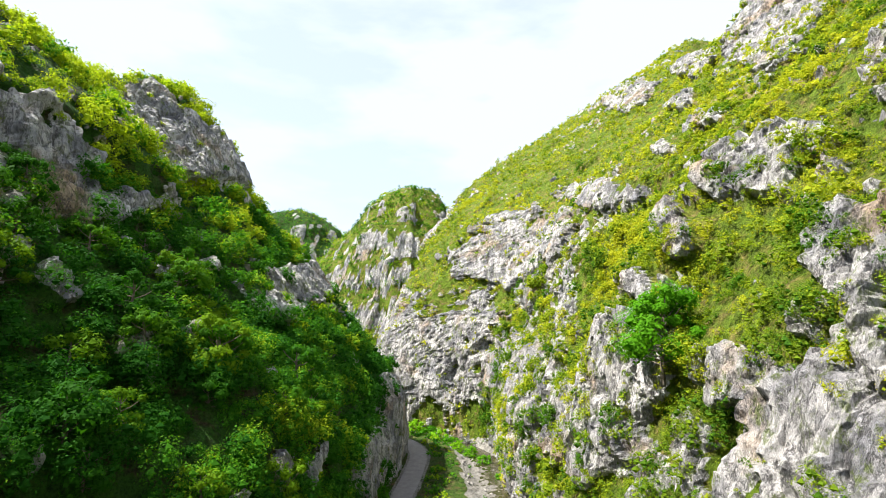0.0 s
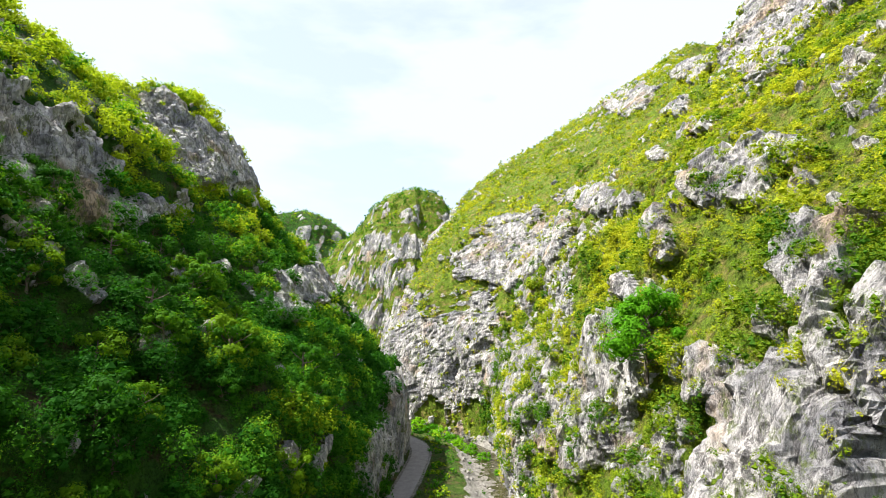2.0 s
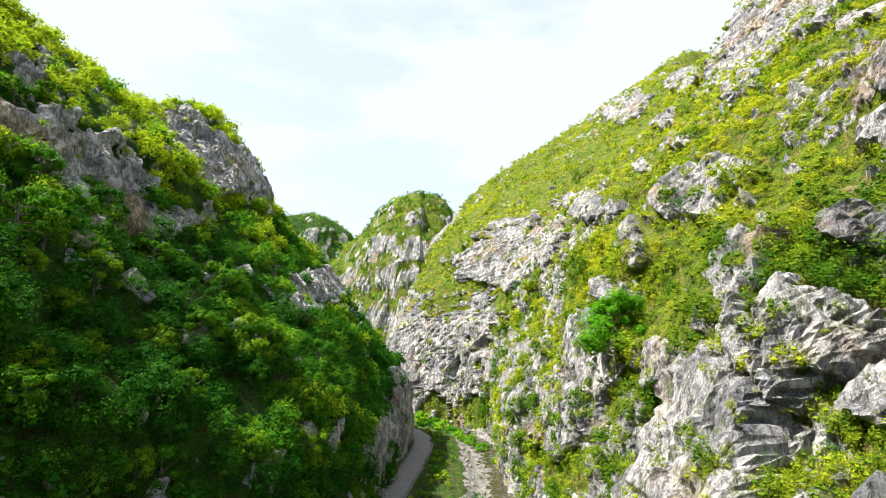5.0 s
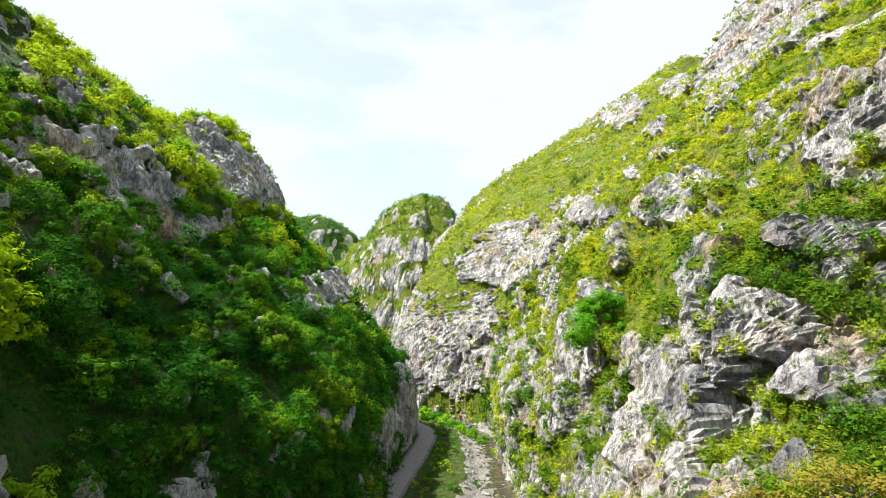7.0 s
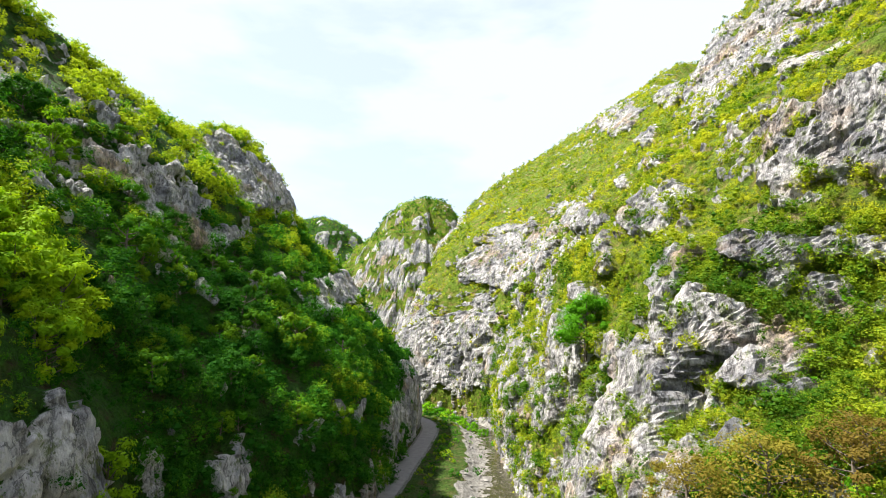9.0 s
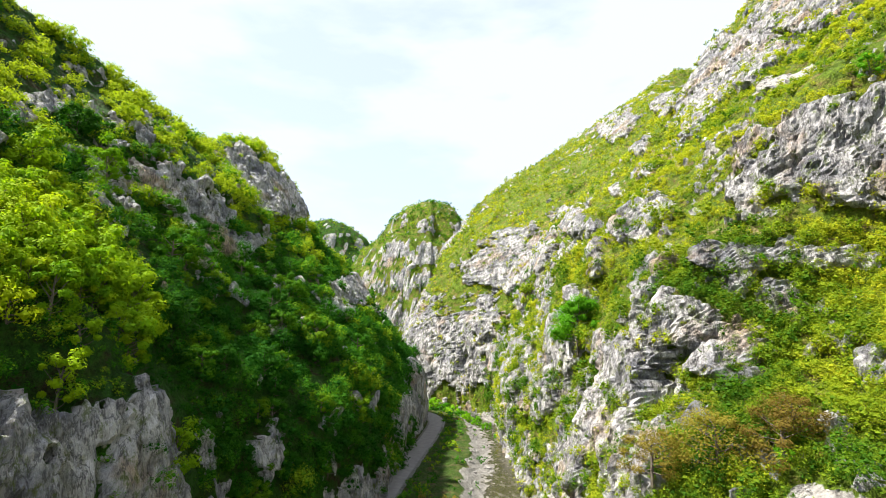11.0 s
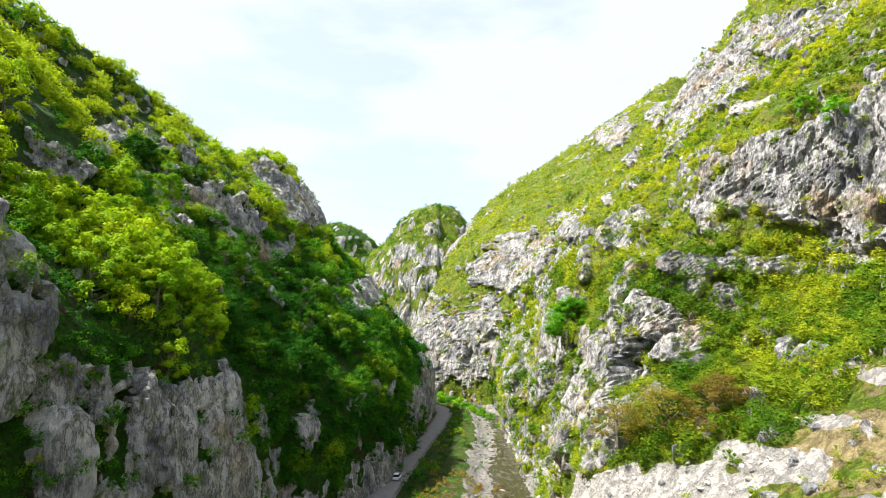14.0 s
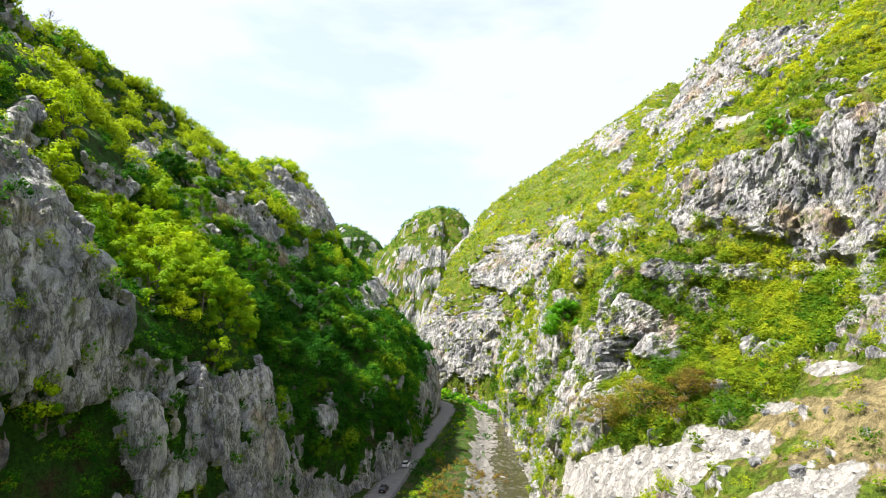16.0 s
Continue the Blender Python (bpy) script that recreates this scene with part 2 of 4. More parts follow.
def sheet(name, P, material, rock, scree, smooth_shade=True, dry=None):
    """A grid of points (rows, columns, 3) as one mesh with the attributes rock and scree."""
    r, c = P.shape[:2]
    idx = np.arange(r * c).reshape(r, c)
    quads = np.stack([idx[:-1, :-1], idx[:-1, 1:], idx[1:, 1:], idx[1:, :-1]], -1).reshape(-1, 4)
    me = bpy.data.meshes.new(name)
    me.vertices.add(r * c)
    me.vertices.foreach_set("co", P.reshape(-1).astype(np.float32))
    me.loops.add(quads.size)
    me.loops.foreach_set("vertex_index", quads.reshape(-1).astype(np.int32))
    me.polygons.add(len(quads))
    me.polygons.foreach_set("loop_start", np.arange(0, quads.size, 4, dtype=np.int32))
    me.update(calc_edges=True)
    bare = np.asarray(rock).reshape(-1)[quads].mean(1) > 0.5
    me.polygons.foreach_set("use_smooth", ~bare if smooth_shade else np.zeros(len(quads), bool))
    for key, val in (("rock", rock), ("scree", scree), ("dry", rock * 0 if dry is None else dry)):
        me.attributes.new(key, "FLOAT", "POINT").data.foreach_set("value", np.asarray(val, np.float32).reshape(-1))
    me.materials.append(material)
    return new(name, me)


def normals(P, flip=1):
    du = np.gradient(P, axis=1)
    dv = np.gradient(P, axis=0)
    n = np.cross(du, dv) * flip
    return n / np.maximum(np.linalg.norm(n, axis=2), 1e-9)[..., None]


# ---------------------------------------------------------------- the gorge's two sides
# Plan of a side: at each station along the valley the distance of the face from the
# valley's axis, level by level, and the height of the ridge.
def soften(P, r):
    """Running mean over 2r+1 neighbours both ways."""
    for ax in (0, 1):
        pad = [(0, 0)] * 3
        pad[ax] = (r + 1, r)
        c = np.cumsum(np.pad(P, pad, mode="edge"), axis=ax)
        n = P.shape[ax]
        P = (np.take(c, range(2 * r + 1, 2 * r + 1 + n), ax) - np.take(c, range(n), ax)) / (2 * r + 1)
    return P


class Side:
    def __init__(self, sign, levels):
        self.sign, self.levels, self.y, self.x, self.top = sign, levels, [], [], []
        self.crags, self.green, self.scree, self.dry = [], [], [], []
        self.bare_by_level = ((0, 1), (0.5, 0.5))
        self.hollows = []

    def station(self, y, ridge, *x):
        self.y.append(y), self.x.append(x), self.top.append(ridge)

    def crag(self, y, z, ry, rz, out, tilt=0.0):
        """A bulge of bare rock: place on the side, half sizes, how far it stands out, metres of rise per metre along the valley."""
        self.crags.append((y, z, ry, rz, out, tilt))

    def build(self, name, ys, rows, material, seed):
        ny = len(ys)
        table = bend(self.y, self.x, ys)
        top = bend(self.y, self.top, ys)
        top = top + 5 * fbm(np.stack([ys, ys * 0, ys * 0], 1), 30, 4, 0.55, seed=seed)
        v = np.linspace(0, 1, rows)
        Z = v[:, None] * (top[None, :] + 6) - 6
        Y = np.broadcast_to(ys[None, :], Z.shape)
        # horizontal place by level
        L = np.array(self.levels, float)
        k = np.clip(np.searchsorted(L, Z.reshape(-1)) - 1, 0, len(L) - 2)
        col = np.broadcast_to(np.arange(ny)[None, :], Z.shape).reshape(-1)
        slope = np.gradient(table, L, axis=1)
        z = np.clip(Z.reshape(-1), L[0], L[-1])
        h = L[k + 1] - L[k]
        t = (z - L[k]) / h
        t2, t3 = t * t, t * t * t
        lim = np.diff(table, axis=1) / np.diff(L)
        m0 = np.clip(slope[col, k], 0, 3 * lim[col, k])
        m1 = np.clip(slope[col, k + 1], 0, 3 * lim[col, k])
        X = (2 * t3 - 3 * t2 + 1) * table[col, k] + (t3 - 2 * t2 + t) * h * m0 + (3 * t2 - 2 * t3) * table[col, k + 1] + (t3 - t2) * h * m1
        yy, zz = Y.reshape(-1), Z.reshape(-1)
        pts = np.stack([X, yy, zz], 1)
        # bulging crags
        bare = np.zeros(len(X))
        warp = fbm(pts, 9, 4, 0.6, seed=seed + 3)
        push = np.zeros(len(X))
        for cy, cz, ry, rz, out, tilt in self.crags:
            a, b = (yy - cy) / ry, (zz - cz - tilt * (yy - cy)) / rz
            d = (np.abs(a) ** 3.5 + np.abs(b) ** 3.5) ** (1 / 3.5) + 0.4 * warp
            w = 1 - smooth(0.78, 1.02, d)
            rise = 0.9 * np.clip(slope[col, k], 0.06, 2) * np.clip(b + 1.05, 0, 3) * rz + 0.12 * out
            push = np.maximum(push, np.minimum(out, rise) * w)
            bare = np.maximum(bare, w)
        X = X - push
        # ledges and walls: the slope is broken into steep faces and benches
        wander = zz + 16 * fbm(pts, 42, 2, 0.5, seed=seed) + 0.10 * yy * self.sign
        for wave, amt in ((23.0, 0.20), (9.0, 0.22)):
            p = wander / wave + seed
            fr = p - np.floor(p)
            step = smooth(0.0, 0.42, fr) - fr
            run = np.clip(slope[col, k], 0.1, 0.55) * wave
            loc = np.clip(amt + 0.9 * fbm(pts, 30, 3, 0.5, seed=seed + wave), 0, 1)
            X = X + step * run * loc * (1 - 0.85 * bare)
        grassy, pale, dry = np.zeros(len(X)), np.zeros(len(X)), np.zeros(len(X))
        for store, field in ((self.green, grassy), (self.scree, pale), (self.dry, dry)):
            for cy, cz, ry, rz, amt, tilt in store:
                a, b = (yy - cy) / ry, (zz - cz - tilt * (yy - cy)) / rz
                w = amt * (1 - smooth(0.6, 1.1, np.sqrt(a * a + b * b) + 0.85 * warp))
                np.maximum(field, w, out=field)
        # the ridge rounds off and falls away behind
        back = 10
        P = np.stack([X * self.sign, yy, zz], 1).reshape(rows, ny, 3)
        tail = []
        for i in range(1, back):
            q = P[-1].copy()
            q[:, 0] += self.sign * (4 * i + i * i * 1.2)
            q[:, 2] += 1.2 * i - 0.5 * i * i
            tail.append(q)
        P = np.concatenate([P, np.stack(tail)], 0)
        pad = np.zeros(ny * (back - 1))
        bare = np.concatenate([bare, np.tile(bare[-ny:], back - 1)])
        grassy, pale, dry = (np.concatenate([a, pad]) for a in (grassy, pale, dry))
        n = normals(soften(P, 5), -self.sign).reshape(-1, 3)
        p = P.reshape(-1, 3)
        level = np.interp(p[:, 2], *self.bare_by_level)
        m = level + 0.75 * fbm(p, 17, 4, 0.6, (1, 1.5, 1.2), seed + 1) + 0.5 * fbm(p, 5, 3, 0.6, seed=seed + 12) + 0.5 * fbm(p, 2.6, 3, 0.65, (1, 1, 1.5), seed + 14) + 0.35 * (0.55 - n[:, 2])
        rock = smooth(0.40, 0.58, m + 0.72 * bare * (1 - 0.5 * (fbm(p, 6, 3, 0.6, seed=seed + 13) > 0.3)) - 0.8 * grassy * (1 - np.where(grassy > 1.2, 0.3, 1.0) * bare) - 1.4 * pale)
        big = fbm(p, 26, 3, 0.5, (1, 1, 2.2), seed + 5) * 2.2
        wob = p + np.stack([fbm(p, 4, 2, seed=seed + 31), fbm(p, 4, 2, seed=seed + 32), fbm(p, 4, 2, seed=seed + 33)], 1) * 1.6
        split = blocks(wob, (4.2, 4.2, 17.0), seed + 1) * 0.7 + blocks(wob, (2.1, 2.1, 9.0), seed + 2) * 0.3
        calm = 0.75 - 0.35 * smooth(100, 200, p[:, 1])
        flute = ridged(p, 8.0, 4, (1, 1, 6.0), seed + 6) * 1.1
        fine = ridged(p, 3.4, 2, (1, 1, 4.5), seed + 9) * 0.5 + fbm(p, 1.6, 2, 0.6, (1, 1, 2.5), seed + 10) * 0.22
        lump = fbm(p, 6, 4, 0.55, seed=seed + 2) * 0.8
        joint = np.zeros(len(p))
        for wave, tall, width, depth, sd in ((7.0, 5.0, 0.05, 1.6, 50), (3.2, 4.5, 0.06, 0.9, 51), (6.0, 0.45, 0.04, 0.35, 52)):
            c = perlin(wob / (wave, wave, wave * tall) + seed * 3.1 + sd)
            joint -= depth * np.exp(-(c / width) ** 2)
        self.joint = joint
        split = split + blocks(wob, (5.0, 5.0, 5.5), seed + 3) * 0.15 + joint * 0.8
        P = (p + n * (big * (0.35 + 0.65 * rock) + rock * (0.7 + calm * split + flute + fine) + (1 - rock) * lump * (1 - 0.7 * pale))[:, None]).reshape(P.shape)
        for a, b, radius, depth in self.hollows:
            q = P.reshape(-1, 3)
            a, b = np.array(a, float), np.array(b, float)
            t = np.clip(((q - a) @ (b - a)) / ((b - a) @ (b - a)), 0, 1)
            r = np.linalg.norm(q - (a + t[:, None] * (b - a)), axis=1) / radius + 0.5 * fbm(q, 5, 3, 0.6, seed=seed + 40)
            w = 1 - smooth(0.55, 1.05, r)
            P = (q - n * (depth * w)[:, None]).reshape(P.shape)
            rock = np.maximum(rock, w)
        rough = normals(P, -self.sign)[..., 2].reshape(-1)
        rock = np.clip(rock + 0.5 * np.minimum(0.2 - rough, 0.2) * (rough < 0.2) - 0.45 * smooth(0.66, 0.9, rough), 0, 1) * (1 - 0.95 * pale)
        self.joint = self.joint.reshape(P.shape[:2])
        self.P, self.rock, self.pale = P, rock.reshape(P.shape[:2]), pale.reshape(P.shape[:2])
        ob = sheet(name, P[:, ::-self.sign], material, self.rock[:, ::-self.sign], self.pale[:, ::-self.sign], dry=dry.reshape(P.shape[:2])[:, ::-self.sign])
        return ob


def steps(*knots):
    """Places along the valley, finer where asked: pairs of (from, spacing) and an end."""
    out = []
    for (a, s), (b, _) in zip(knots[:-1], knots[1:]):
        out.append(np.arange(a, b, s))
    return np.concatenate(out)


east = Side(1, (-6, 15, 30, 45, 60, 80, 100, 130, 170, 250))
east.station(-160, 170, 20, 30, 45, 60, 75, 95, 115, 145, 190, 280)
east.station(-30, 180, 18, 33, 53, 70, 80, 96, 114, 142, 185, 270)
east.station(0, 185, 18, 32, 49, 69, 79, 88, 108, 138, 180, 262)
east.station(13, 185, 18, 29, 47, 67, 77, 82, 100, 130, 172, 255)
east.station(28, 185, 18, 23, 37, 61, 71, 75, 92, 122, 164, 248)
east.station(45, 180, 17, 22, 29, 36, 52, 62, 84, 114, 150, 215)
east.station(75, 184, 18, 24, 29, 34.5, 45.5, 60, 82, 114, 142, 205)
east.station(90, 186, 18, 23, 26.5, 30, 40, 56, 79, 112, 140, 202)
east.station(110, 192, 18, 22, 27, 33, 42, 56, 77, 109, 139, 200)
east.station(140, 196, 17, 20, 26, 33, 39, 51, 72, 106, 131, 194)
east.station(175, 204, 17, 20, 25, 31, 37, 47, 63, 93, 123, 192)
east.station(192, 200, 16, 19, 23, 28, 35, 47, 66, 96, 125, 197)
east.station(213, 182, 2, 4, 8, 15, 27, 45, 62, 92, 132, 210)
east.station(235, 170, -26, -25, -22, -15, -3, 22, 48, 82, 124, 205)
east.station(258, 175, -32, -31, -29, -24, -17, -3, 30, 70, 116, 200)
east.station(300, 200, -22, -20, -18, -16, -14, -12, 2, 46, 98, 195)
east.station(350, 238, 4, 5, 6, 7, 7, 5, 4, 15, 74, 195)
east.station(395, 238, 50, 52, 54, 56, 58, 60, 62, 70, 104, 205)
east.station(460, 200, 120, 122, 124, 126, 128, 130, 132, 140, 165, 240)

west = Side(-1, (-6, 20, 40, 60, 80, 100, 140))
west.station(-160, 130, 36, 40, 50, 64, 82, 102, 140)
west.station(-40, 132, 36, 42, 47, 55, 76, 96, 134)
west.station(-14, 132, 35, 40, 44, 54, 75, 94, 130)
west.station(-6, 131, 34, 38, 43, 62, 76, 94, 128)
west.station(4, 130, 32, 35.5, 45, 65, 77, 93, 126)
west.station(15, 126, 31, 33.5, 40, 65, 77, 94, 124)
west.station(32, 119, 31, 35, 45, 63, 78, 95, 124)
west.station(46, 116, 27, 30, 41.5, 62, 80, 99, 124)
west.station(66, 122, 20, 22, 41, 60, 74, 95, 122)
west.station(82, 117, 17, 18.5, 33.5, 57.5, 68, 90, 120)
west.station(100, 110, 16, 18, 32, 52, 64, 86, 116)
west.station(122, 104, 15, 18, 31, 49, 67, 87, 114)
west.station(140, 108, 15, 17, 30, 46, 61, 75, 106)
west.station(160, 113, 14, 15, 29, 44, 59, 71, 106)
west.station(172, 110, 13, 15, 30, 45, 62, 77, 108)
west.station(186, 86, 17, 19, 35, 52, 66, 82, 112)
west.station(215, 66, 50, 54, 66, 82, 96, 112, 140)
west.station(300, 60, 120, 124, 136, 150, 164, 180, 210)

east.hollows = [((33, 182, 61), (27, 201, 57), 2.6, 3.0), ((27, 201, 57), (20, 204, 48), 2.6, 3.2), ((28, 180, 51), (22, 190, 38), 2.0, 2.2),
                ((22, 190, 39), (11, 210, 29), 2.4, 2.6), ((11, 210, 29), (-2, 220, 15), 3.0, 3.0), ((72, 23, 57), (72, 25, 52), 2.4, 2.6)]
# share of bare rock by height
east.bare_by_level = ((0, 12, 30, 45, 60, 80, 200), (0.40, 0.47, 0.47, 0.40, 0.29, 0.20, 0.15))
west.bare_by_level = ((0, 10, 20, 45, 62, 80, 100, 130), (0.48, 0.34, 0.2, 0.16, 0.36, 0.40, 0.22, 0.12))
# outcrops of the sunny side
east.crag(37, 68, 11, 9, 1.2)              # great wall under the ridge
east.crag(22, 66, 13, 16, 1.2)
east.crag(240, 25, 20, 26, 2.0)
east.crag(50, 24, 7, 15, 1.2)              # pale pillar over the river
east.crag(280.9, 169.9, 45.0, 9.1, 1.6, 0.52)
east.crag(142.4, 123.8, 37.0, 10.3, 1.8, 0.67)
east.crag(223.6, 158.2, 45.0, 6.9, 1.2, 0.58)
east.crag(168.4, 115.4, 17.7, 3.6, 0.8, 0.54)
east.crag(124.4, 90.4, 10.8, 2.1, 0.8, 0.40)
east.crag(134.0, 86.2, 8.9, 1.7, 0.8, 0.42)
east.crag(72.6, 65.3, 9.8, 3.0, 0.8, 0.51)
east.crag(181.2, 85.9, 45.0, 4.5, 0.8, 0.28)
east.crag(205.2, 76.9, 45.0, 9.6, 1.7, 0.30)
east.crag(209.1, 63.7, 38.2, 10.1, 1.8, 0.36)
east.crag(215.8, 34.5, 15.0, 11.0, 2.0, 0.15)
east.crag(220.4, 20.6, 6.2, 9.4, 1.1, -0.24)
east.crag(162.0, 24.1, 45.0, 12.2, 2.2, -0.04)
east.crag(88.7, 34.8, 15.4, 8.1, 1.5, 0.00)
east.crag(102.0, 21.5, 21.8, 8.0, 1.4, -0.10)
east.crag(87.5, 56.5, 8.4, 2.9, 0.8, 0.74)
east.crag(83.9, 62.4, 4.0, 1.8, 0.8, 0.75)
east.crag(62.4, 35.2, 5.6, 4.2, 0.8, -0.11)
east.crag(67.2, 27.0, 4.6, 3.3, 0.8, 0.12)
east.crag(53.4, 48.6, 4.2, 2.9, 0.8, 0.79)
east.crag(48.7, 49.3, 1.8, 1.4, 0.8, 1.33)
east.crag(44.3, 38.9, 1.4, 2.6, 0.8, 0.82)
east.crag(44.4, 31.3, 3.6, 4.0, 0.8, -0.00)
east.crag(85.0, 45.4, 4.2, 2.1, 0.8, 0.82)
east.crag(325.8, 101.4, 45.0, 9.3, 1.7, 0.38)
east.crag(41.7, 68.6, 8.5, 5.5, 1.0, 0.67)
east.crag(37.1, 64.1, 2.6, 3.9, 0.8, 1.26)
east.crag(41.2, 26.2, 4.4, 4.7, 0.8, 1.49)
east.crag(40.1, 50.1, 3.4, 2.1, 0.8, 0.34)
east.crag(34.3, 49.1, 1.6, 1.4, 0.8, 0.60)
east.crag(33.8, 37.0, 1.7, 2.6, 0.8, 0.50)
east.crag(41.1, 41.7, 2.7, 2.8, 0.8, 0.71)
east.crag(50.1, 46.5, 5.6, 3.3, 0.8, 0.60)
east.crag(40.8, 36.5, 1.5, 2.7, 0.8, 1.15)
east.crag(126.6, 132.5, 34.1, 8.2, 1.5, 0.76)
east.crag(83.4, 101.2, 16.0, 1.8, 0.8, 0.59)
east.crag(34.1, 65.5, 5.6, 6.5, 1.0, 0.48)
east.crag(24.7, 65.4, 4.7, 8.2, 0.9, 0.39)
east.crag(22.5, 75.5, 5.7, 3.2, 0.8, 0.54)
east.crag(13.0, 46.8, 4.3, 2.0, 0.8, 0.89)
east.crag(40.1, 26.3, 8.8, 1.9, 0.8, 0.99)
east.crag(33.2, 34.8, 3.7, 2.6, 0.8, 0.20)
east.crag(38.3, 39.5, 2.2, 4.1, 0.8, 0.76)
east.crag(34.6, 49.6, 2.9, 1.5, 0.8, 0.22)
east.crag(75.0, 62.2, 16.6, 4.3, 0.8, 0.40)
east.crag(150.3, 145.7, 45.0, 9.1, 1.6, 0.61)
east.crag(118.0, 143.9, 45.0, 8.6, 1.5, 0.60)
# outcrops of the shady side
west.crag(-25, 46, 14, 16, 2.5)            # pale wall beside the road bend
west.crag(12, 20, 12, 13, 1.2)
west.crag(81, 65, 6, 13, 1.5, 0.2)         # grey pinnacle
west.crag(140, 91, 25, 10, 1.5)            # butte on the ridge
west.crag(166, 13, 24, 15, 1.5)
west.crag(74.5, 60.0, 17.9, 1.4, 0.8, 0.62)
west.crag(87.4, 59.5, 12.9, 2.2, 0.8, 0.38)
west.crag(65.1, 45.6, 2.5, 2.5, 0.8, 0.37)
west.crag(61.9, 49.0, 1.9, 1.3, 0.8, 0.54)
west.crag(69.4, 37.4, 3.7, 1.1, 0.8, 0.91)
west.crag(118.1, 47.3, 4.6, 3.1, 0.8, 1.01)
west.crag(86.9, 50.4, 2.3, 1.3, 0.8, 0.71)
west.crag(92.4, 50.4, 10.8, 1.4, 0.8, 0.19)
west.crag(129.0, 95.4, 14.9, 4.1, 0.8, 0.87)
west.crag(137.6, 86.3, 14.9, 6.7, 1.2, 0.52)
west.crag(128.0, 11.5, 23.5, 7.6, 1.4, -0.06)
west.crag(81.0, 21.3, 3.1, 1.3, 0.8, 0.57)
west.crag(72.5, 22.5, 3.3, 1.7, 0.8, 0.53)
west.crag(64.6, 72.1, 3.8, 3.3, 0.8, 0.50)
west.crag(40.2, 59.5, 3.7, 2.3, 0.8, 0.64)
west.crag(71.9, 39.2, 7.0, 1.1, 0.8, 0.16)
west.crag(43.2, 19.2, 1.6, 2.1, 0.8, 0.84)
west.crag(13.6, 31.5, 2.6, 2.1, 0.8, 0.61)
west.crag(49.9, 73.9, 4.7, 1.5, 0.8, 0.45)
west.crag(118.8, 45.5, 4.0, 3.5, 0.8, 0.83)
west.crag(-22.9, 45.4, 5.3, 4.6, 0.8, 0.33)
west.crag(-18.7, 35.2, 3.6, 2.5, 0.8, -0.28)
west.crag(-26.5, 38.6, 1.2, 2.2, 0.8, 0.01)
west.crag(-10.3, 26.4, 2.8, 6.3, 0.8, -0.26)
west.crag(0.2, 25.8, 3.6, 4.7, 0.8, 1.36)
west.crag(8.7, 26.0, 5.3, 6.5, 1.0, 0.84)
west.crag(66.7, 62.1, 8.2, 5.9, 1.1, 1.08)
west.crag(46.1, 80.9, 11.9, 2.2, 0.8, 0.61)
west.crag(2.4, 73.1, 7.4, 2.4, 0.8, 0.77)
west.crag(45.1, 18.2, 3.4, 3.1, 0.8, 1.28)
west.crag(147.5, 51.7, 45.0, 5.4, 1.0, 0.16)
# wooded and grassy stretches, scree and dry grass
east.green.append((233.2, 128.2, 45.0, 7.1, 1.0, 0.40))
east.green.append((286.6, 123.7, 45.0, 10.6, 1.0, 0.35))
east.green.append((233.9, 69.3, 28.0, 6.0, 1.0, 0.55))
east.green.append((132.3, 54.9, 8.7, 6.8, 1.0, 0.38))
east.green.append((91.8, 53.3, 28.5, 3.9, 1.0, 0.27))
east.green.append((69.0, 50.8, 18.6, 4.3, 1.0, 0.40))
east.green.append((70.8, 40.6, 8.1, 4.1, 1.0, 0.24))
east.green.append((74.9, 28.1, 4.1, 4.1, 1.0, 0.08))
east.green.append((201.4, 6.0, 8.3, 7.1, 1.0, -0.17))
east.green.append((103.8, 13.1, 9.7, 3.1, 1.0, -0.25))
east.green.append((52.8, 27.7, 6.5, 2.0, 1.0, -0.20))
east.green.append((49.0, 35.7, 2.5, 1.4, 1.0, 0.20))
east.green.append((122.6, 72.9, 8.3, 4.0, 1.0, 1.05))
east.green.append((114.1, 90.1, 45.0, 4.2, 1.0, 0.49))
west.green.append((98.2, 69.9, 12.7, 3.3, 1.0, 0.36))
west.green.append((125.0, 63.9, 22.5, 3.8, 1.0, 0.27))
west.green.append((75.1, 52.3, 7.5, 1.3, 1.0, 0.17))
west.green.append((90.6, 38.4, 18.9, 3.5, 1.0, 0.20))
west.green.append((63.0, 36.2, 5.2, 3.0, 1.0, 0.10))
west.green.append((69.0, 30.6, 6.5, 3.2, 1.0, 0.21))
west.green.append((119.0, 35.3, 29.1, 4.0, 1.0, 0.18))
west.green.append((162.4, 62.0, 17.4, 4.9, 1.0, 0.22))
west.green.append((56.4, 28.7, 7.4, 2.8, 1.0, -0.11))
west.green.append((115.3, 25.8, 31.0, 4.8, 1.0, 0.00))
west.green.append((46.2, 52.4, 8.7, 4.4, 1.0, 0.34))
west.green.append((48.0, 44.5, 12.1, 3.3, 1.0, 0.10))
west.green.append((39.0, 30.7, 9.3, 3.9, 1.0, 0.03))
west.green.append((64.8, 27.0, 13.3, 5.5, 1.0, 0.30))
west.green.append((86.7, 55.9, 16.5, 5.3, 1.0, 0.19))
west.green.append((135.5, 64.2, 37.2, 7.0, 1.0, 0.23))
west.green.append((91.8, 105.2, 33.6, 4.8, 1.0, 0.63))
east.green.append((51.4, 55.4, 16.7, 3.4, 1.0, 0.44))
east.green.append((35.8, 55.3, 2.1, 1.9, 1.0, 0.53))
east.green.append((38.0, 42.5, 2.9, 1.1, 1.0, 0.19))
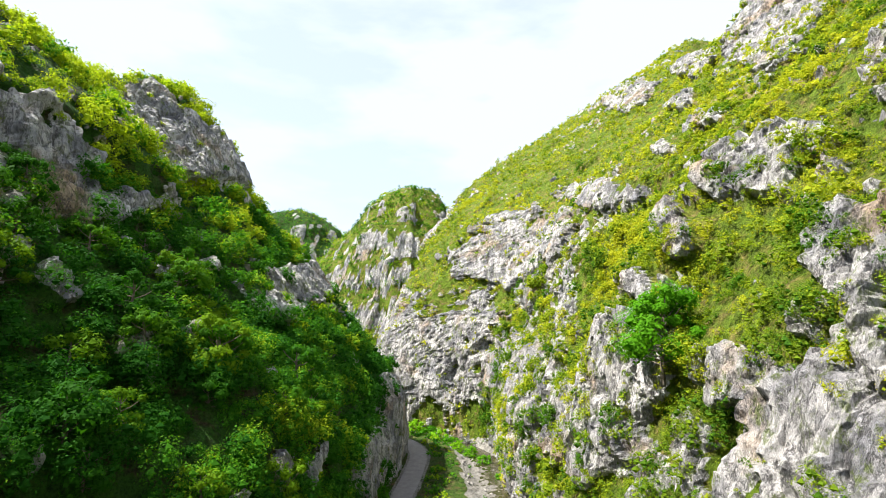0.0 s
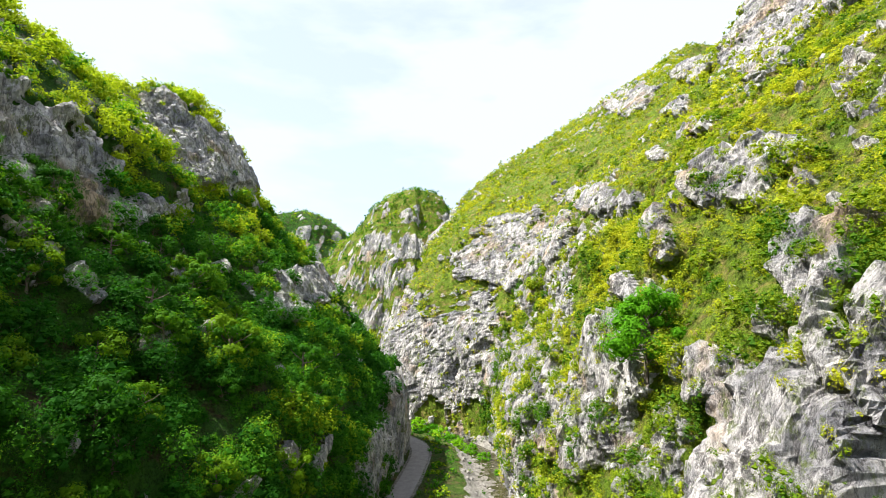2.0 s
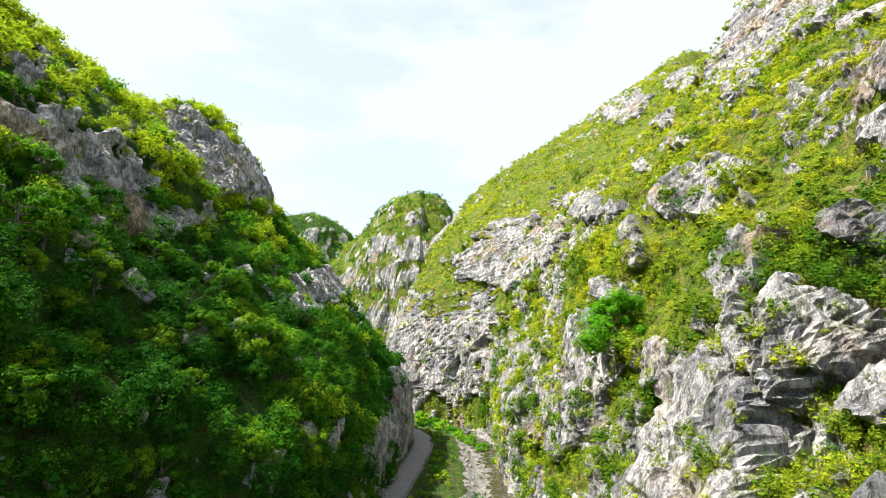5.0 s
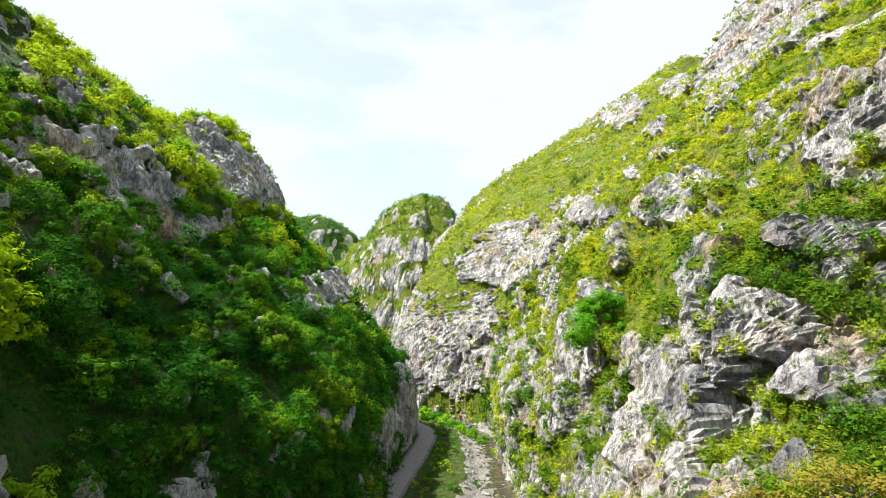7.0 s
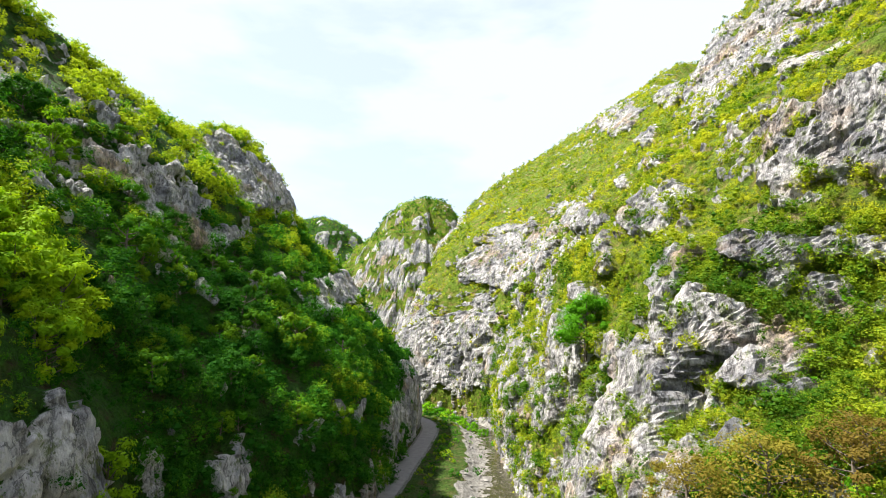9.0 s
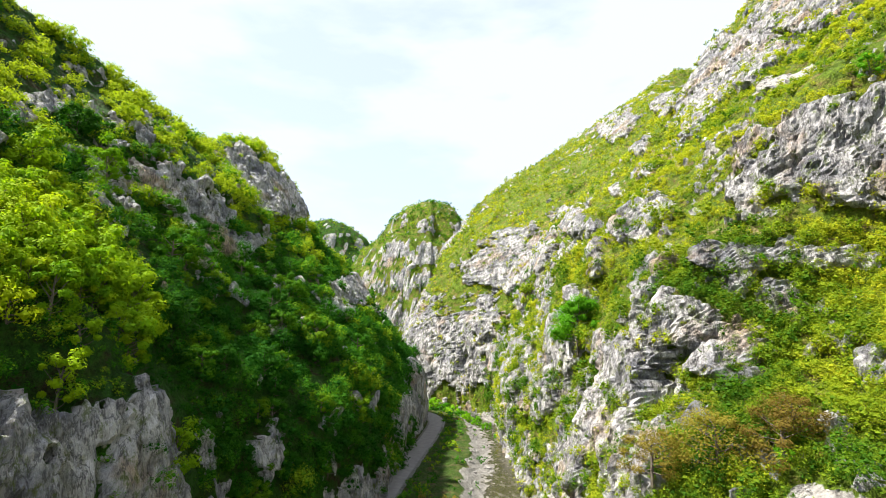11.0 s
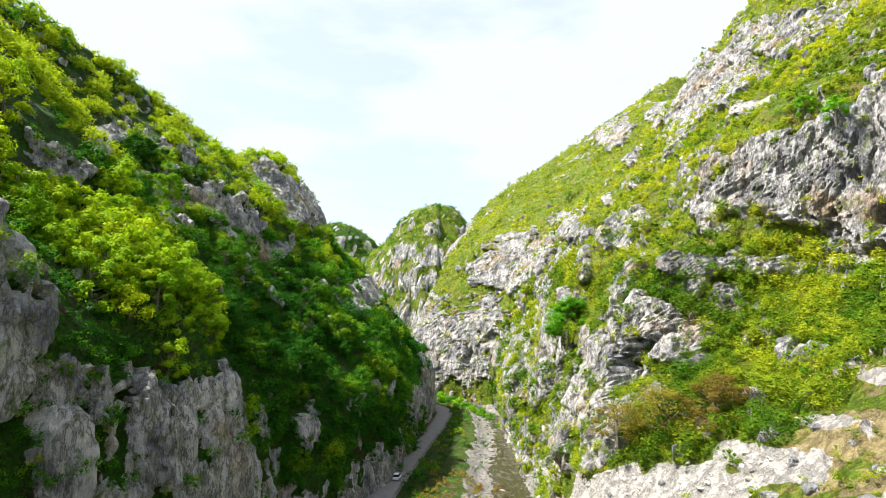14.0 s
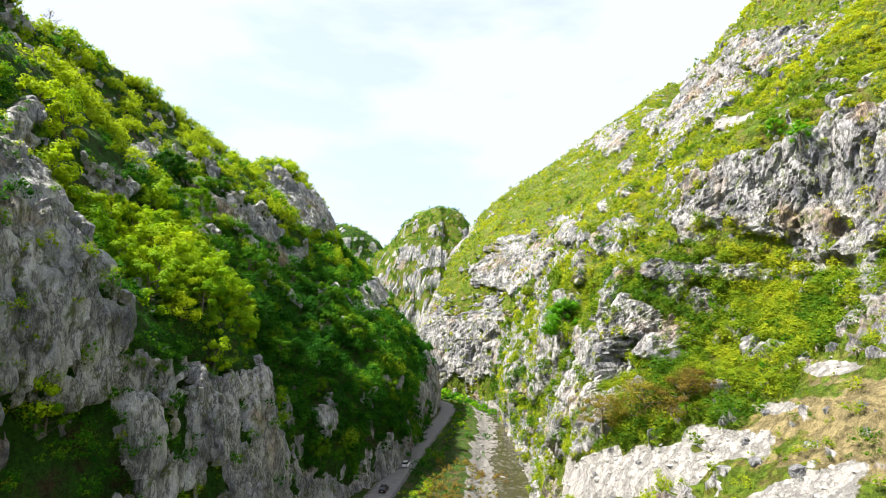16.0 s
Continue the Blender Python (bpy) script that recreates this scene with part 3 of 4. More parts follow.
east.green.append((34.2, 31.2, 2.5, 1.8, 1.0, 0.02))
east.green.append((25.6, 28.9, 3.8, 2.3, 1.0, 0.33))
east.green.append((68.4, 41.4, 13.8, 3.8, 1.0, 0.16))
east.green.append((46.2, 22.0, 5.1, 2.5, 1.0, 0.03))
east.green.append((84.5, 15.3, 10.8, 4.8, 1.0, -0.14))
west.green.append((7.2, 39.5, 15.2, 4.3, 1.0, 0.08))
west.green.append((11.4, 53.3, 10.0, 2.2, 1.0, 0.61))
west.green.append((40.7, 70.5, 17.3, 5.2, 1.0, 0.48))
west.green.append((68.3, 41.4, 31.9, 7.2, 1.0, 0.11))
west.green.append((67.2, 29.1, 16.9, 5.9, 1.0, 0.21))
west.green.append((46.9, 23.8, 7.3, 4.4, 1.0, 0.11))
west.green.append((33.6, 48.3, 19.8, 3.5, 1.0, 0.12))
east.green.append((34.9, 53.6, 2.9, 2.1, 1.0, 0.30))
east.green.append((27.0, 44.0, 6.0, 2.7, 1.0, 0.40))
east.green.append((16.7, 40.4, 5.4, 3.9, 1.0, 0.38))
east.green.append((21.6, 28.4, 6.2, 3.2, 1.0, 0.46))
east.green.append((15.6, 31.6, 4.3, 2.8, 1.0, 0.24))
east.green.append((44.9, 45.9, 5.1, 2.6, 1.0, 0.39))
east.green.append((21.5, 22.3, 5.1, 2.4, 1.0, 0.29))
east.green.append((91.8, 33.9, 38.7, 6.3, 1.0, 0.08))
east.green.append((94.2, 14.8, 29.5, 4.7, 1.0, -0.09))
east.green.append((39.7, 8.9, 15.6, 2.6, 1.0, -0.21))
east.scree.append((16.6, 12.7, 9.5, 2.7, 1.4, -0.30))
east.scree.append((9.7, 18.5, 8.6, 3.0, 1.4, -0.13))
east.scree.append((5.7, 22.2, 9.2, 1.9, 1.4, -0.07))
east.scree.append((-10.4, 20.6, 7.6, 2.8, 1.4, -0.24))
east.scree.append((3.2, 33.2, 6.5, 0.8, 1.2, -0.05))
east.scree.append((6.9, 27.4, 7.0, 0.7, 1.2, -0.13))
east.scree.append((75.7, 98.6, 20.2, 3.0, 1.4, 0.42))
east.scree.append((23.8, 49.8, 8.9, 1.9, 1.4, 0.12))
east.dry.append((-4.9, 27.8, 8.4, 2.5, 1.0, 0.12))
east.dry.append((-7.3, 23.5, 4.5, 1.6, 1.0, -0.13))
east.dry.append((21.8, 49.4, 9.2, 1.4, 1.0, 0.14))
east.dry.append((33.8, 70.1, 3.0, 1.7, 1.0, 0.33))
east.dry.append((42.0, 55.3, 6.5, 1.0, 1.0, 0.19))
east.dry.append((109.2, 90.2, 45.0, 1.1, 1.0, 0.38))
east.dry.append((34.6, 52.4, 1.2, 0.5, 1.0, 0.41))
east.green.append((262, 78, 42, 26, 1.0, 0.3))
east.green.append((36, 55.5, 6, 3.0, 1.4, 0.2))
west.green.append((10, 80, 60, 12, 0.5, 0.0))
west.green.append((62, 60, 6, 10, 1.4, 0.0))
west.green.append((106, 73, 18, 6, 1.6, 0.4))
west.green.append((140, 71, 24, 7, 1.6, 0.15))
west.green.append((50, 14, 13, 12, 1.0, 0.0))
west.green.append((80, 14, 22, 8, 0.9, 0.0))
east.dry.append((-9, 27, 13, 7, 1.0, 0.0))
east.scree.append((27, 11, 18, 5, 1.0, -0.28))
east.scree.append((64, 4, 9, 4, 0.9, 0.0))

east_ob = tagged(east.build("cliff_side_east", steps((-150, 4), (-50, 1.2), (-16, 0.55), (12, 0.32), (54, 0.46), (110, 0.75), (260, 1.3), (455, 1)), 370, ROCK_SUN, 1.0),
                 "sunlit grey limestone gorge side with crags and scrub", "rock face", kind="structure")
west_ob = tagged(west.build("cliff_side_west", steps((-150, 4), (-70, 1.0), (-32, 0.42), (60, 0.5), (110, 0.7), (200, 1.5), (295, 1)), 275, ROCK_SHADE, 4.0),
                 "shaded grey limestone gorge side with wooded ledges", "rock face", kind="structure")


def mount(name, cx, cy, rx, ry, height, power, seed, label, material, cell=1.4, lean=0.0, cliff=0.0):
    """A steep hill standing behind the gorge."""
    nx, nyy = int(2 * rx / cell), int(2 * ry / cell)
    gx, gy = np.meshgrid(np.linspace(-1, 1, nx), np.linspace(-1, 1, nyy))
    p = np.stack([gx * rx + cx, gy * ry + cy, gx * 0], -1).reshape(-1, 3)
    r = np.sqrt(gx ** 2 + gy ** 2).reshape(-1) + 0.16 * fbm(p, 60, 4, 0.5, seed=seed)
    if cliff:
        # the eastern flank breaks off in a wall that far from the top
        east_way = np.clip(gx.reshape(-1) * rx / cliff, 0, 1.3) ** 3
        r = np.where(gx.reshape(-1) > 0, np.hypot(east_way, gy.reshape(-1)) + 0.10 * fbm(p, 40, 4, 0.5, seed=seed), r)
    z = height * np.clip(1 - np.clip(r, 0, 1.2) ** power, -0.1, 1) + lean * gx.reshape(-1)
    z += smooth(0.05, 0.5, r) * 6 * fbm(p, 24, 4, 0.5, seed=seed + 1)
    wave = 26.0
    q = (z + 9 * fbm(p, 50, 3, seed=seed + 2)) / wave
    z = z + 0.28 * wave * (smooth(0.45, 1.0, q - np.floor(q)) - (q - np.floor(q))) * smooth(0.15, 0.4, r)
    P = np.stack([p[:, 0], p[:, 1], z], 1).reshape(nyy, nx, 3)
    n = normals(P).reshape(-1, 3)
    s = P.reshape(-1, 3)
    rock = 1 - smooth(0.27, 0.47, n[:, 2] + 0.55 * fbm(s, 8, 4, 0.7, seed=seed + 4))
    P = (s + n * (rock * (ridged(s, 14, 3, (1, 1, 2.5), seed) * 1.8 + ridged(s, 4.5, 3, (1, 1, 2.0), seed + 1) * 0.9) + fbm(s, 7, 3, seed=seed) * 0.8)[:, None]).reshape(nyy, nx, 3)
    ob = tagged(sheet(name, P, material, rock, rock * 0), label, "hill", kind="structure")
    return ob, P, rock.reshape(nyy, nx)


peak = mount("peak", -20, 388, 135, 70, 143, 1.6, 2.0, "steep grey rocky peak with scrub closing the gorge", ROCK_SUN, cliff=36.0)
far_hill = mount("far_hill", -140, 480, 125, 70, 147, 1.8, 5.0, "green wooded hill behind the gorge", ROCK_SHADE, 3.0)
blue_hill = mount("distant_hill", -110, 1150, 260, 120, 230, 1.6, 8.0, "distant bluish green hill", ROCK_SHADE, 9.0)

# ---------------------------------------------------------------- valley floor, river, road


def river_x(y):
    return bend((-400, -60, 0, 40, 90, 140, 175, 205, 240), (2, 4, 7, 9, 12, 15, 13, 2, -40), np.clip(y, -400, 240))


def road_x(y):
    return bend((-400, -60, 0, 40, 80, 120, 150, 172, 186, 200), (-27, -25, -23, -20, -16.3, -12.2, -9.0, -7.8, -10, -17), np.clip(y, -400, 200))


def build_floor():
    ys = np.concatenate([[-2600, -1200, -600, -300], np.arange(-160, 260, 1.3), [300, 400, 700, 1400, 3000]])
    xs = np.concatenate([[-2600, -1200, -500, -200, -90], np.arange(-46, 40, 0.9), [60, 120, 300, 900, 2600]])
    X, Y = np.meshgrid(xs, ys)
    p = np.stack([X, Y, X * 0], -1).reshape(-1, 3)
    rx = river_x(Y.reshape(-1))
    rd = road_x(Y.reshape(-1))
    dr, dd = np.abs(p[:, 0] - rx), np.abs(p[:, 0] - rd)
    near = 1 - smooth(60, 120, np.abs(p[:, 0]))
    z = -0.2 + near * (0.9 * fbm(p, 9, 4, 0.55, seed=1) + 0.5 * ridged(p, 2.5, 2, seed=2))
    width = 5.0 + 2.0 * fbm(p, 30, 2, seed=4)
    chan = 1 - smooth(width, width + 5.5, dr)
    z = z * (1 - chan) + chan * (-3.35 + 0.10 * np.clip(rx - p[:, 0], -4, 9) + 0.5 * fbm(p, 2.2, 3, 0.6, seed=6) + 0.35 * fbm(p, 8, 2, seed=5))
    road = 1 - smooth(3.6, 5.2, dd)
    z = z * (1 - road) - 0.12 * road
    gravel = np.clip(1.15 * (1 - smooth(width + 1.5, width + 6.5, dr + 2.2 * fbm(p, 6, 3, seed=7))), 0, 1)
    gravel = np.maximum(gravel, 0.8 * (1 - smooth(3.0, 4.4, dd)))
    ob = sheet("ground", np.stack([X, Y, z.reshape(X.shape)], -1), ROCK_FLOOR, X * 0, gravel.reshape(X.shape))
    tagged(ob, "grassy valley floor with pale gravel river banks", "ground", kind="structure")
    return z.reshape(X.shape), xs, ys


FLOOR_Z, FLOOR_X, FLOOR_Y = build_floor()


def floor_at(x, y):
    i = np.clip(np.searchsorted(FLOOR_Y, y), 0, len(FLOOR_Y) - 1)
    j = np.clip(np.searchsorted(FLOOR_X, x), 0, len(FLOOR_X) - 1)
    return FLOOR_Z[i, j]


def water_material():
    k = Mat("river_water", 0.12, 0, 0.5)
    v = k.coord((1, 0.6, 1))
    foam = k.noise(v, 0.55, 8, 0.7)
    k.color(k.ramp(foam, (0.45, (0.03, 0.028, 0.014)), (0.62, (0.055, 0.05, 0.03)), (0.74, (0.4, 0.4, 0.39))))
    k.put(k.ramp(foam, (0.5, 0.1), (0.66, 0.7)), k.p.inputs["Roughness"])
    k.bump(k.noise(v, 2.2, 6, 0.65), 0.5, 0.12)
    return k.m


def strip(name, centre, half, ys, z, material, label, category, across=6, lift=0.0, camber=0.0):
    t = np.linspace(-1, 1, across)
    cx = centre(ys)
    P = np.stack([cx[:, None] + half * t[None, :], np.broadcast_to(ys[:, None], (len(ys), across)),
                  z + lift - camber * t[None, :] ** 2 + 0 * cx[:, None]], -1)
    ob = sheet(name, P, material, P[..., 0] * 0, P[..., 0] * 0)
    return tagged(ob, label, category, kind="structure")


river = strip("river", river_x, 11.0, np.arange(-160, 240, 1.5), -3.05, water_material(), "shallow olive river with white ripples", "river", 16)


def asphalt_material():
    k = Mat("asphalt", 0.85, 0, 0.25)
    v = k.coord()
    c = k.ramp(k.noise(v, 0.5, 7, 0.7), (0.3, (0.17, 0.155, 0.15)), (0.7, (0.27, 0.25, 0.24)))
    k.color(k.mix(0.5, c, k.ramp(k.noise(v, 14, 3, 0.6), (0.3, 0.6), (0.7, 1.0)), "MULTIPLY"))
    k.bump(k.noise(v, 20, 3, 0.6), 0.3, 0.02)
    return k.m


road = strip("road", road_x, 2.7, np.arange(-160, 200, 1.2), 0.0, asphalt_material(), "narrow worn grey asphalt road beside the cliff foot", "road", 8, 0.05, 0.05)

# ---------------------------------------------------------------- plants


def leaf_sprays(centre, out, size, rng, flat=0.38):
    """Leaf sprays: one pointed three-cornered face each, turned about half outwards."""
    n = len(centre)
    nrm = out + flat * rng.normal(size=(n, 3)) + (0, 0, 0.35)
    nrm /= np.linalg.norm(nrm, axis=1)[:, None]
    a = np.cross(nrm, rng.normal(size=(n, 3)))
    a /= np.maximum(np.linalg.norm(a, axis=1), 1e-6)[:, None]
    b = np.cross(nrm, a)
    s = size[:, None]
    return np.stack([centre - a * s * 0.8 - b * s * 0.55, centre - a * s * 0.5 + b * s * 0.6, centre + a * s * 1.3], 1)


def faces_mesh(name, V, F, tone, material):
    """Triangles with a tone at each corner, as one mesh."""
    me = bpy.data.meshes.new(name)
    me.vertices.add(len(V))
    me.vertices.foreach_set("co", V.reshape(-1).astype(np.float32))
    me.loops.add(F.size)
    me.loops.foreach_set("vertex_index", F.reshape(-1).astype(np.int32))
    me.polygons.add(len(F))
    me.polygons.foreach_set("loop_start", np.arange(0, F.size, 3, dtype=np.int32))
    me.update(calc_edges=True)
    if tone is not None:
        me.attributes.new("tone", "FLOAT", "POINT").data.foreach_set("value", tone.astype(np.float32))
    me.materials.append(material)
    return me


def foliage(name, centre, out, size, tone, material, rng, lumps=None):
    """A mass of leaf sprays as one mesh, with the inner lumps of its clumps."""
    V = leaf_sprays(centre, out, size, rng)
    if lumps:
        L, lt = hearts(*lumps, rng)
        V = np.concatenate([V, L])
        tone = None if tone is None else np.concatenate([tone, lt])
    F = np.arange(3 * len(V)).reshape(-1, 3)
    return faces_mesh(name, V.reshape(-1, 3), F, np.repeat(tone, 3) if tone is not None else None, material)


OCT_V = np.array([(1, 0, 0), (0, 1, 0), (-1, 0, 0), (0, -1, 0), (0, 0, 1), (0, 0, -1)], float)
OCT_F = np.array([(0, 1, 4), (1, 2, 4), (2, 3, 4), (3, 0, 4), (1, 0, 5), (2, 1, 5), (3, 2, 5), (0, 3, 5)])


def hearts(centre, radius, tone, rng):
    """A rough lump added in each leaf clump to block light; triangles and tone."""
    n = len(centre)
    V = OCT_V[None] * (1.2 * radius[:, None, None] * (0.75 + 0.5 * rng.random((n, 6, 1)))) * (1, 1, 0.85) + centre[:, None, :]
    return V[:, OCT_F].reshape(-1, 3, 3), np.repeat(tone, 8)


def crowns(base, radius, height, count, leaf, tone, rng, lobes=6):
    """Leaf places for many crowns at once: each crown a dome of leaf clumps. Also the clumps' inner lumps."""
    n = len(base)
    own = np.repeat(np.arange(n), lobes)
    k = np.tile(np.arange(lobes), n)
    az = k * 2.4 + own * 1.3 + rng.random(n * lobes) * 0.9
    up = np.clip(0.05 + 0.9 * (k + 0.2 + 0.6 * rng.random(n * lobes)) / lobes, 0, 1)
    ring = np.sqrt(1 - 0.92 * up ** 2) * (0.5 + 0.25 * rng.random(n * lobes))
    R, H = radius[own], height[own]
    mid = base[own] + np.stack([np.cos(az) * ring * R, np.sin(az) * ring * R, (0.05 + 0.62 * up) * H], 1)
    size = R * (0.34 + 0.20 * rng.random(n * lobes))
    lobe_tone = tone[own] + 0.10 * rng.normal(size=n * lobes)
    idx = np.repeat(np.arange(n), count)
    j = idx * lobes + rng.integers(0, lobes, len(idx))
    d = rng.normal(size=(len(idx), 3)) + (0, 0, 0.35)
    d /= np.linalg.norm(d, axis=1)[:, None]
    c = mid[j] + d * (size[j] * (0.62 + 0.75 * rng.random(len(idx)) ** 1.2))[:, None] * (1, 1, 0.9)
    t = np.clip(lobe_tone[j] + 0.06 * rng.normal(size=len(idx)), 0, 1)
    # Lumps are toned darker than their leaves: shade inside the clump put into colour.
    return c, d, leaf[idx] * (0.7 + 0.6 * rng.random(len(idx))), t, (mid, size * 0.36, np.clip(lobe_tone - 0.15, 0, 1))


def scatter(P, weight, number, rng):
    """Random places on a grid of points, by area and weight; place and row/column."""
    e = P[:-1, :-1]
    area = np.linalg.norm(np.cross(P[:-1, 1:] - e, P[1:, :-1] - e), axis=2)
    w = (area * weight[:-1, :-1]).reshape(-1)
    w = np.cumsum(w)
    k = np.searchsorted(w, rng.random(number) * w[-1])
    i, j = np.divmod(k, P.shape[1] - 1)
    a, b = rng.random((2, number, 1))
    return e[i, j] + a * (P[i, j + 1] - e[i, j]) + b * (P[i + 1, j] - e[i, j]), i, j


RNG = np.random.default_rng(11)


def clothe(name, P, weight, number, size, leaves, leaf, material, label, tone_mid, seed, category="scrub", squat=1.0, lift=0.15, flip=1, lit_higher=0.0, greener=0.0, lobes=5):
    """Scrub or wood over a slope as one mass of plants."""
    base, i, j = scatter(P, weight, number, RNG)
    dist = np.linalg.norm(base - np.stack([np.full(number, 1.0), np.clip(base[:, 1] - 32, -75, 4), np.full(number, 41.0)], 1), axis=1)
    radius = size[0] + (size[1] - size[0]) * RNG.random(number) ** 1.8
    height = radius * (1.0 + 0.5 * RNG.random(number)) * squat
    far = np.clip(dist / 78, 0.56, 3)
    count = np.clip(leaves * (radius / size[1]) ** 1.2 / far ** 1.3, 10, 700).astype(int)
    # Higher plants get a lighter tone: sun on the upper slope put into colour.
    tone = tone_mid + 0.9 * fbm(base, 18, 3, 0.6, seed=seed) + 0.2 * RNG.normal(size=number) + lit_higher * smooth(45, 90, base[:, 2]) - greener * (1 - smooth(60, 85, base[:, 1])) * (1 - smooth(45, 58, base[:, 2]))
    lf = leaf * np.clip(far, 0.56, 2.6) * np.clip(radius / size[1], 0.6, 1)
    out = normals(P, flip)[i, j]
    base = base + out * (lift * radius)[:, None] - (0, 0, 0.15)
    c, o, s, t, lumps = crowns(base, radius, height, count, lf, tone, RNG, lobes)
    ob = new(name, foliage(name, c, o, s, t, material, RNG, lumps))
    return tagged(ob, label, category, kind="stuff")


def open_ground(side):
    near_rock = soften(side.rock[..., None], 2)[..., 0]
    g = np.clip(1 - np.maximum(side.rock, near_rock) * 1.3, 0, 1) * np.clip(1 - side.pale * 1.2, 0, 1)
    g[-8:] = 0
    return g


ge = open_ground(east)
ey, ez = east.P[..., 1], east.P[..., 2]
clump = np.clip(0.6 + 1.4 * fbm(east.P.reshape(-1, 3), 11, 3, 0.6, seed=21).reshape(ge.shape), 0.08, 1)
cover = ge * clump * np.where((ey < 9) & (ez < 42), 0.1, 1.0) + (0.045 + 0.03 * (ez < 60)) * (1 - east.pale)
tuft = fbm(east.P.reshape(-1, 3), 8, 3, 0.6, seed=27).reshape(ge.shape)
cover += 0.3 * (east.joint < -1.0) * (1 - east.pale)
cover += 0.15 * (tuft > 0.25) * (ez < 62) * (ey > 18) * (ey < 130) * (1 - east.pale)
cover *= 1 - 0.75 * ((ey > 39) & (ey < 56) & (ez > 6) & (ez < 37))
cover[-8:] = 0
clothe("scrub", east.P, cover * ((ey > -35) & (ey < 130) & (ez < 130)), 11000, (0.3, 1.6), 110, 0.19, LEAF_RIGHT,
       "bright yellow-green spring scrub covering the sunlit slope", 0.66, 1.0, squat=1.2, lift=0.2, flip=-1, greener=0.28, lobes=3)
gully = ((tuft > 0.18) | (east.joint < -1.2)) * (ez > 3) * (ez < 64) * (ey > 40) * (ey < 200) * (1 - east.pale)
clothe("cliff_bushes", east.P, gully * (1 - 0.8 * ((ey > 39) & (ey < 56) & (ez > 6) & (ez < 37))), 750, (0.8, 2.6), 330, 0.19, LEAF_RIGHT,
       "fresh green bushes rooted in gullies of the cliff", 0.36, 1.0, "bushes", squat=1.4, lift=0.3, flip=-1, lobes=7)
lower = (ey > 6) & (ey < 48) & (ez > 12) & (ez < 54)
clothe("hillside_bushes", east.P, (ge + 0.06 * (1 - east.pale)) * lower, 1200, (0.7, 2.2), 240, 0.2, LEAF_RIGHT,
       "dense fresh green bushes on the slope above the scree", 0.5, 1.0, "bushes", squat=1.3, lift=0.2, flip=-1, lobes=6)
clothe("upper_scrub", east.P, cover * ((ey >= 120) & (ey < 385) | (ey < 130) & (ez >= 125)), 9500, (0.7, 2.6), 95, 0.22, LEAF_RIGHT,
       "yellow-green scrub on the high slope under the ridge", 0.68, 1.0, squat=1.2, lift=0.2, flip=-1, lobes=2)
gw = open_ground(west)
wy, wz = west.P[..., 1], west.P[..., 2]
# Dark tone low down, lighter upwards: the slope's shade and sun painted in.
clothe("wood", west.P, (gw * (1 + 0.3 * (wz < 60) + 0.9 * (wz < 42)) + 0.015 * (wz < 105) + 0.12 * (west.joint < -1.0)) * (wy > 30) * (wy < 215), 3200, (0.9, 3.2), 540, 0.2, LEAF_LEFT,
       "dense green deciduous wood on the shaded slope", 0.2, 2.0, "wood", 1.25, 0.25, lit_higher=0.9, lobes=7)
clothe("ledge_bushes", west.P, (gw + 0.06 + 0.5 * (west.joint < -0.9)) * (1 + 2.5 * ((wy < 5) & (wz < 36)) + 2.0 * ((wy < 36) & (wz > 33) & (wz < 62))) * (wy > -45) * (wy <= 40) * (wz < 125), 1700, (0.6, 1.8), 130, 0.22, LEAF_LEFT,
       "green bushes on the ledges of the near cliffs", 0.5, 2.0, "bushes", 1.1, 0.2, lit_higher=0.3)
for ob, P, rock in (peak, far_hill):
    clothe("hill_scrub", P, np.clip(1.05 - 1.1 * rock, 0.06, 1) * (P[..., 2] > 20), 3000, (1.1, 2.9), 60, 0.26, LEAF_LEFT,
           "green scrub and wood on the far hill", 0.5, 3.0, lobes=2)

# river banks
FX, FY = np.meshgrid(FLOOR_X, FLOOR_Y)
FP = np.stack([FX, FY, FLOOR_Z], -1)
rx, rd = river_x(FY.reshape(-1)).reshape(FY.shape), road_x(FY.reshape(-1)).reshape(FY.shape)
inside = (np.abs(FX) < 45) & (FY > -20) & (FY < 235)
bank = inside & (FX > rd + 3.6) & (FX < rx - 6.0)
far_bank = inside & (FX > rx + 8.5)
patchy = np.clip(0.4 + 1.5 * fbm(FP.reshape(-1, 3), 9, 3, 0.6, seed=33).reshape(FX.shape), 0, 1)
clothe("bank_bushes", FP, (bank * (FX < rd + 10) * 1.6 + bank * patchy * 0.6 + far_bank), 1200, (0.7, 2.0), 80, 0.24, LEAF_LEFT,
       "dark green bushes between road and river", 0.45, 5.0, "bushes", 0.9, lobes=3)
clothe("dry_reeds", FP, (bank * (FX > rd + 9) + inside * (np.abs(FX - rx + 4) < 5) * 0.7) * (FY < 80) * patchy, 700, (0.5, 1.2), 60, 0.2, LEAF_REED,
       "rusty dry reeds and willow shoots by the river", 0.5, 6.0, "reeds", 1.3, lobes=2)

# ---------------------------------------------------------------- single things


def part(name, bm, material, parent, label=""):
    """Links a bmesh, or a ready mesh, as one mesh object under a thing."""
    if isinstance(bm, bpy.types.Mesh):
        me = bm
    else:
        me = bpy.data.meshes.new(name)
        bm.to_mesh(me)
        bm.free()
    if material and not me.materials:
        me.materials.append(material)
    ob = new(name, me)
    ob.parent = parent
    if label:
        tagged(ob, label)
    return ob


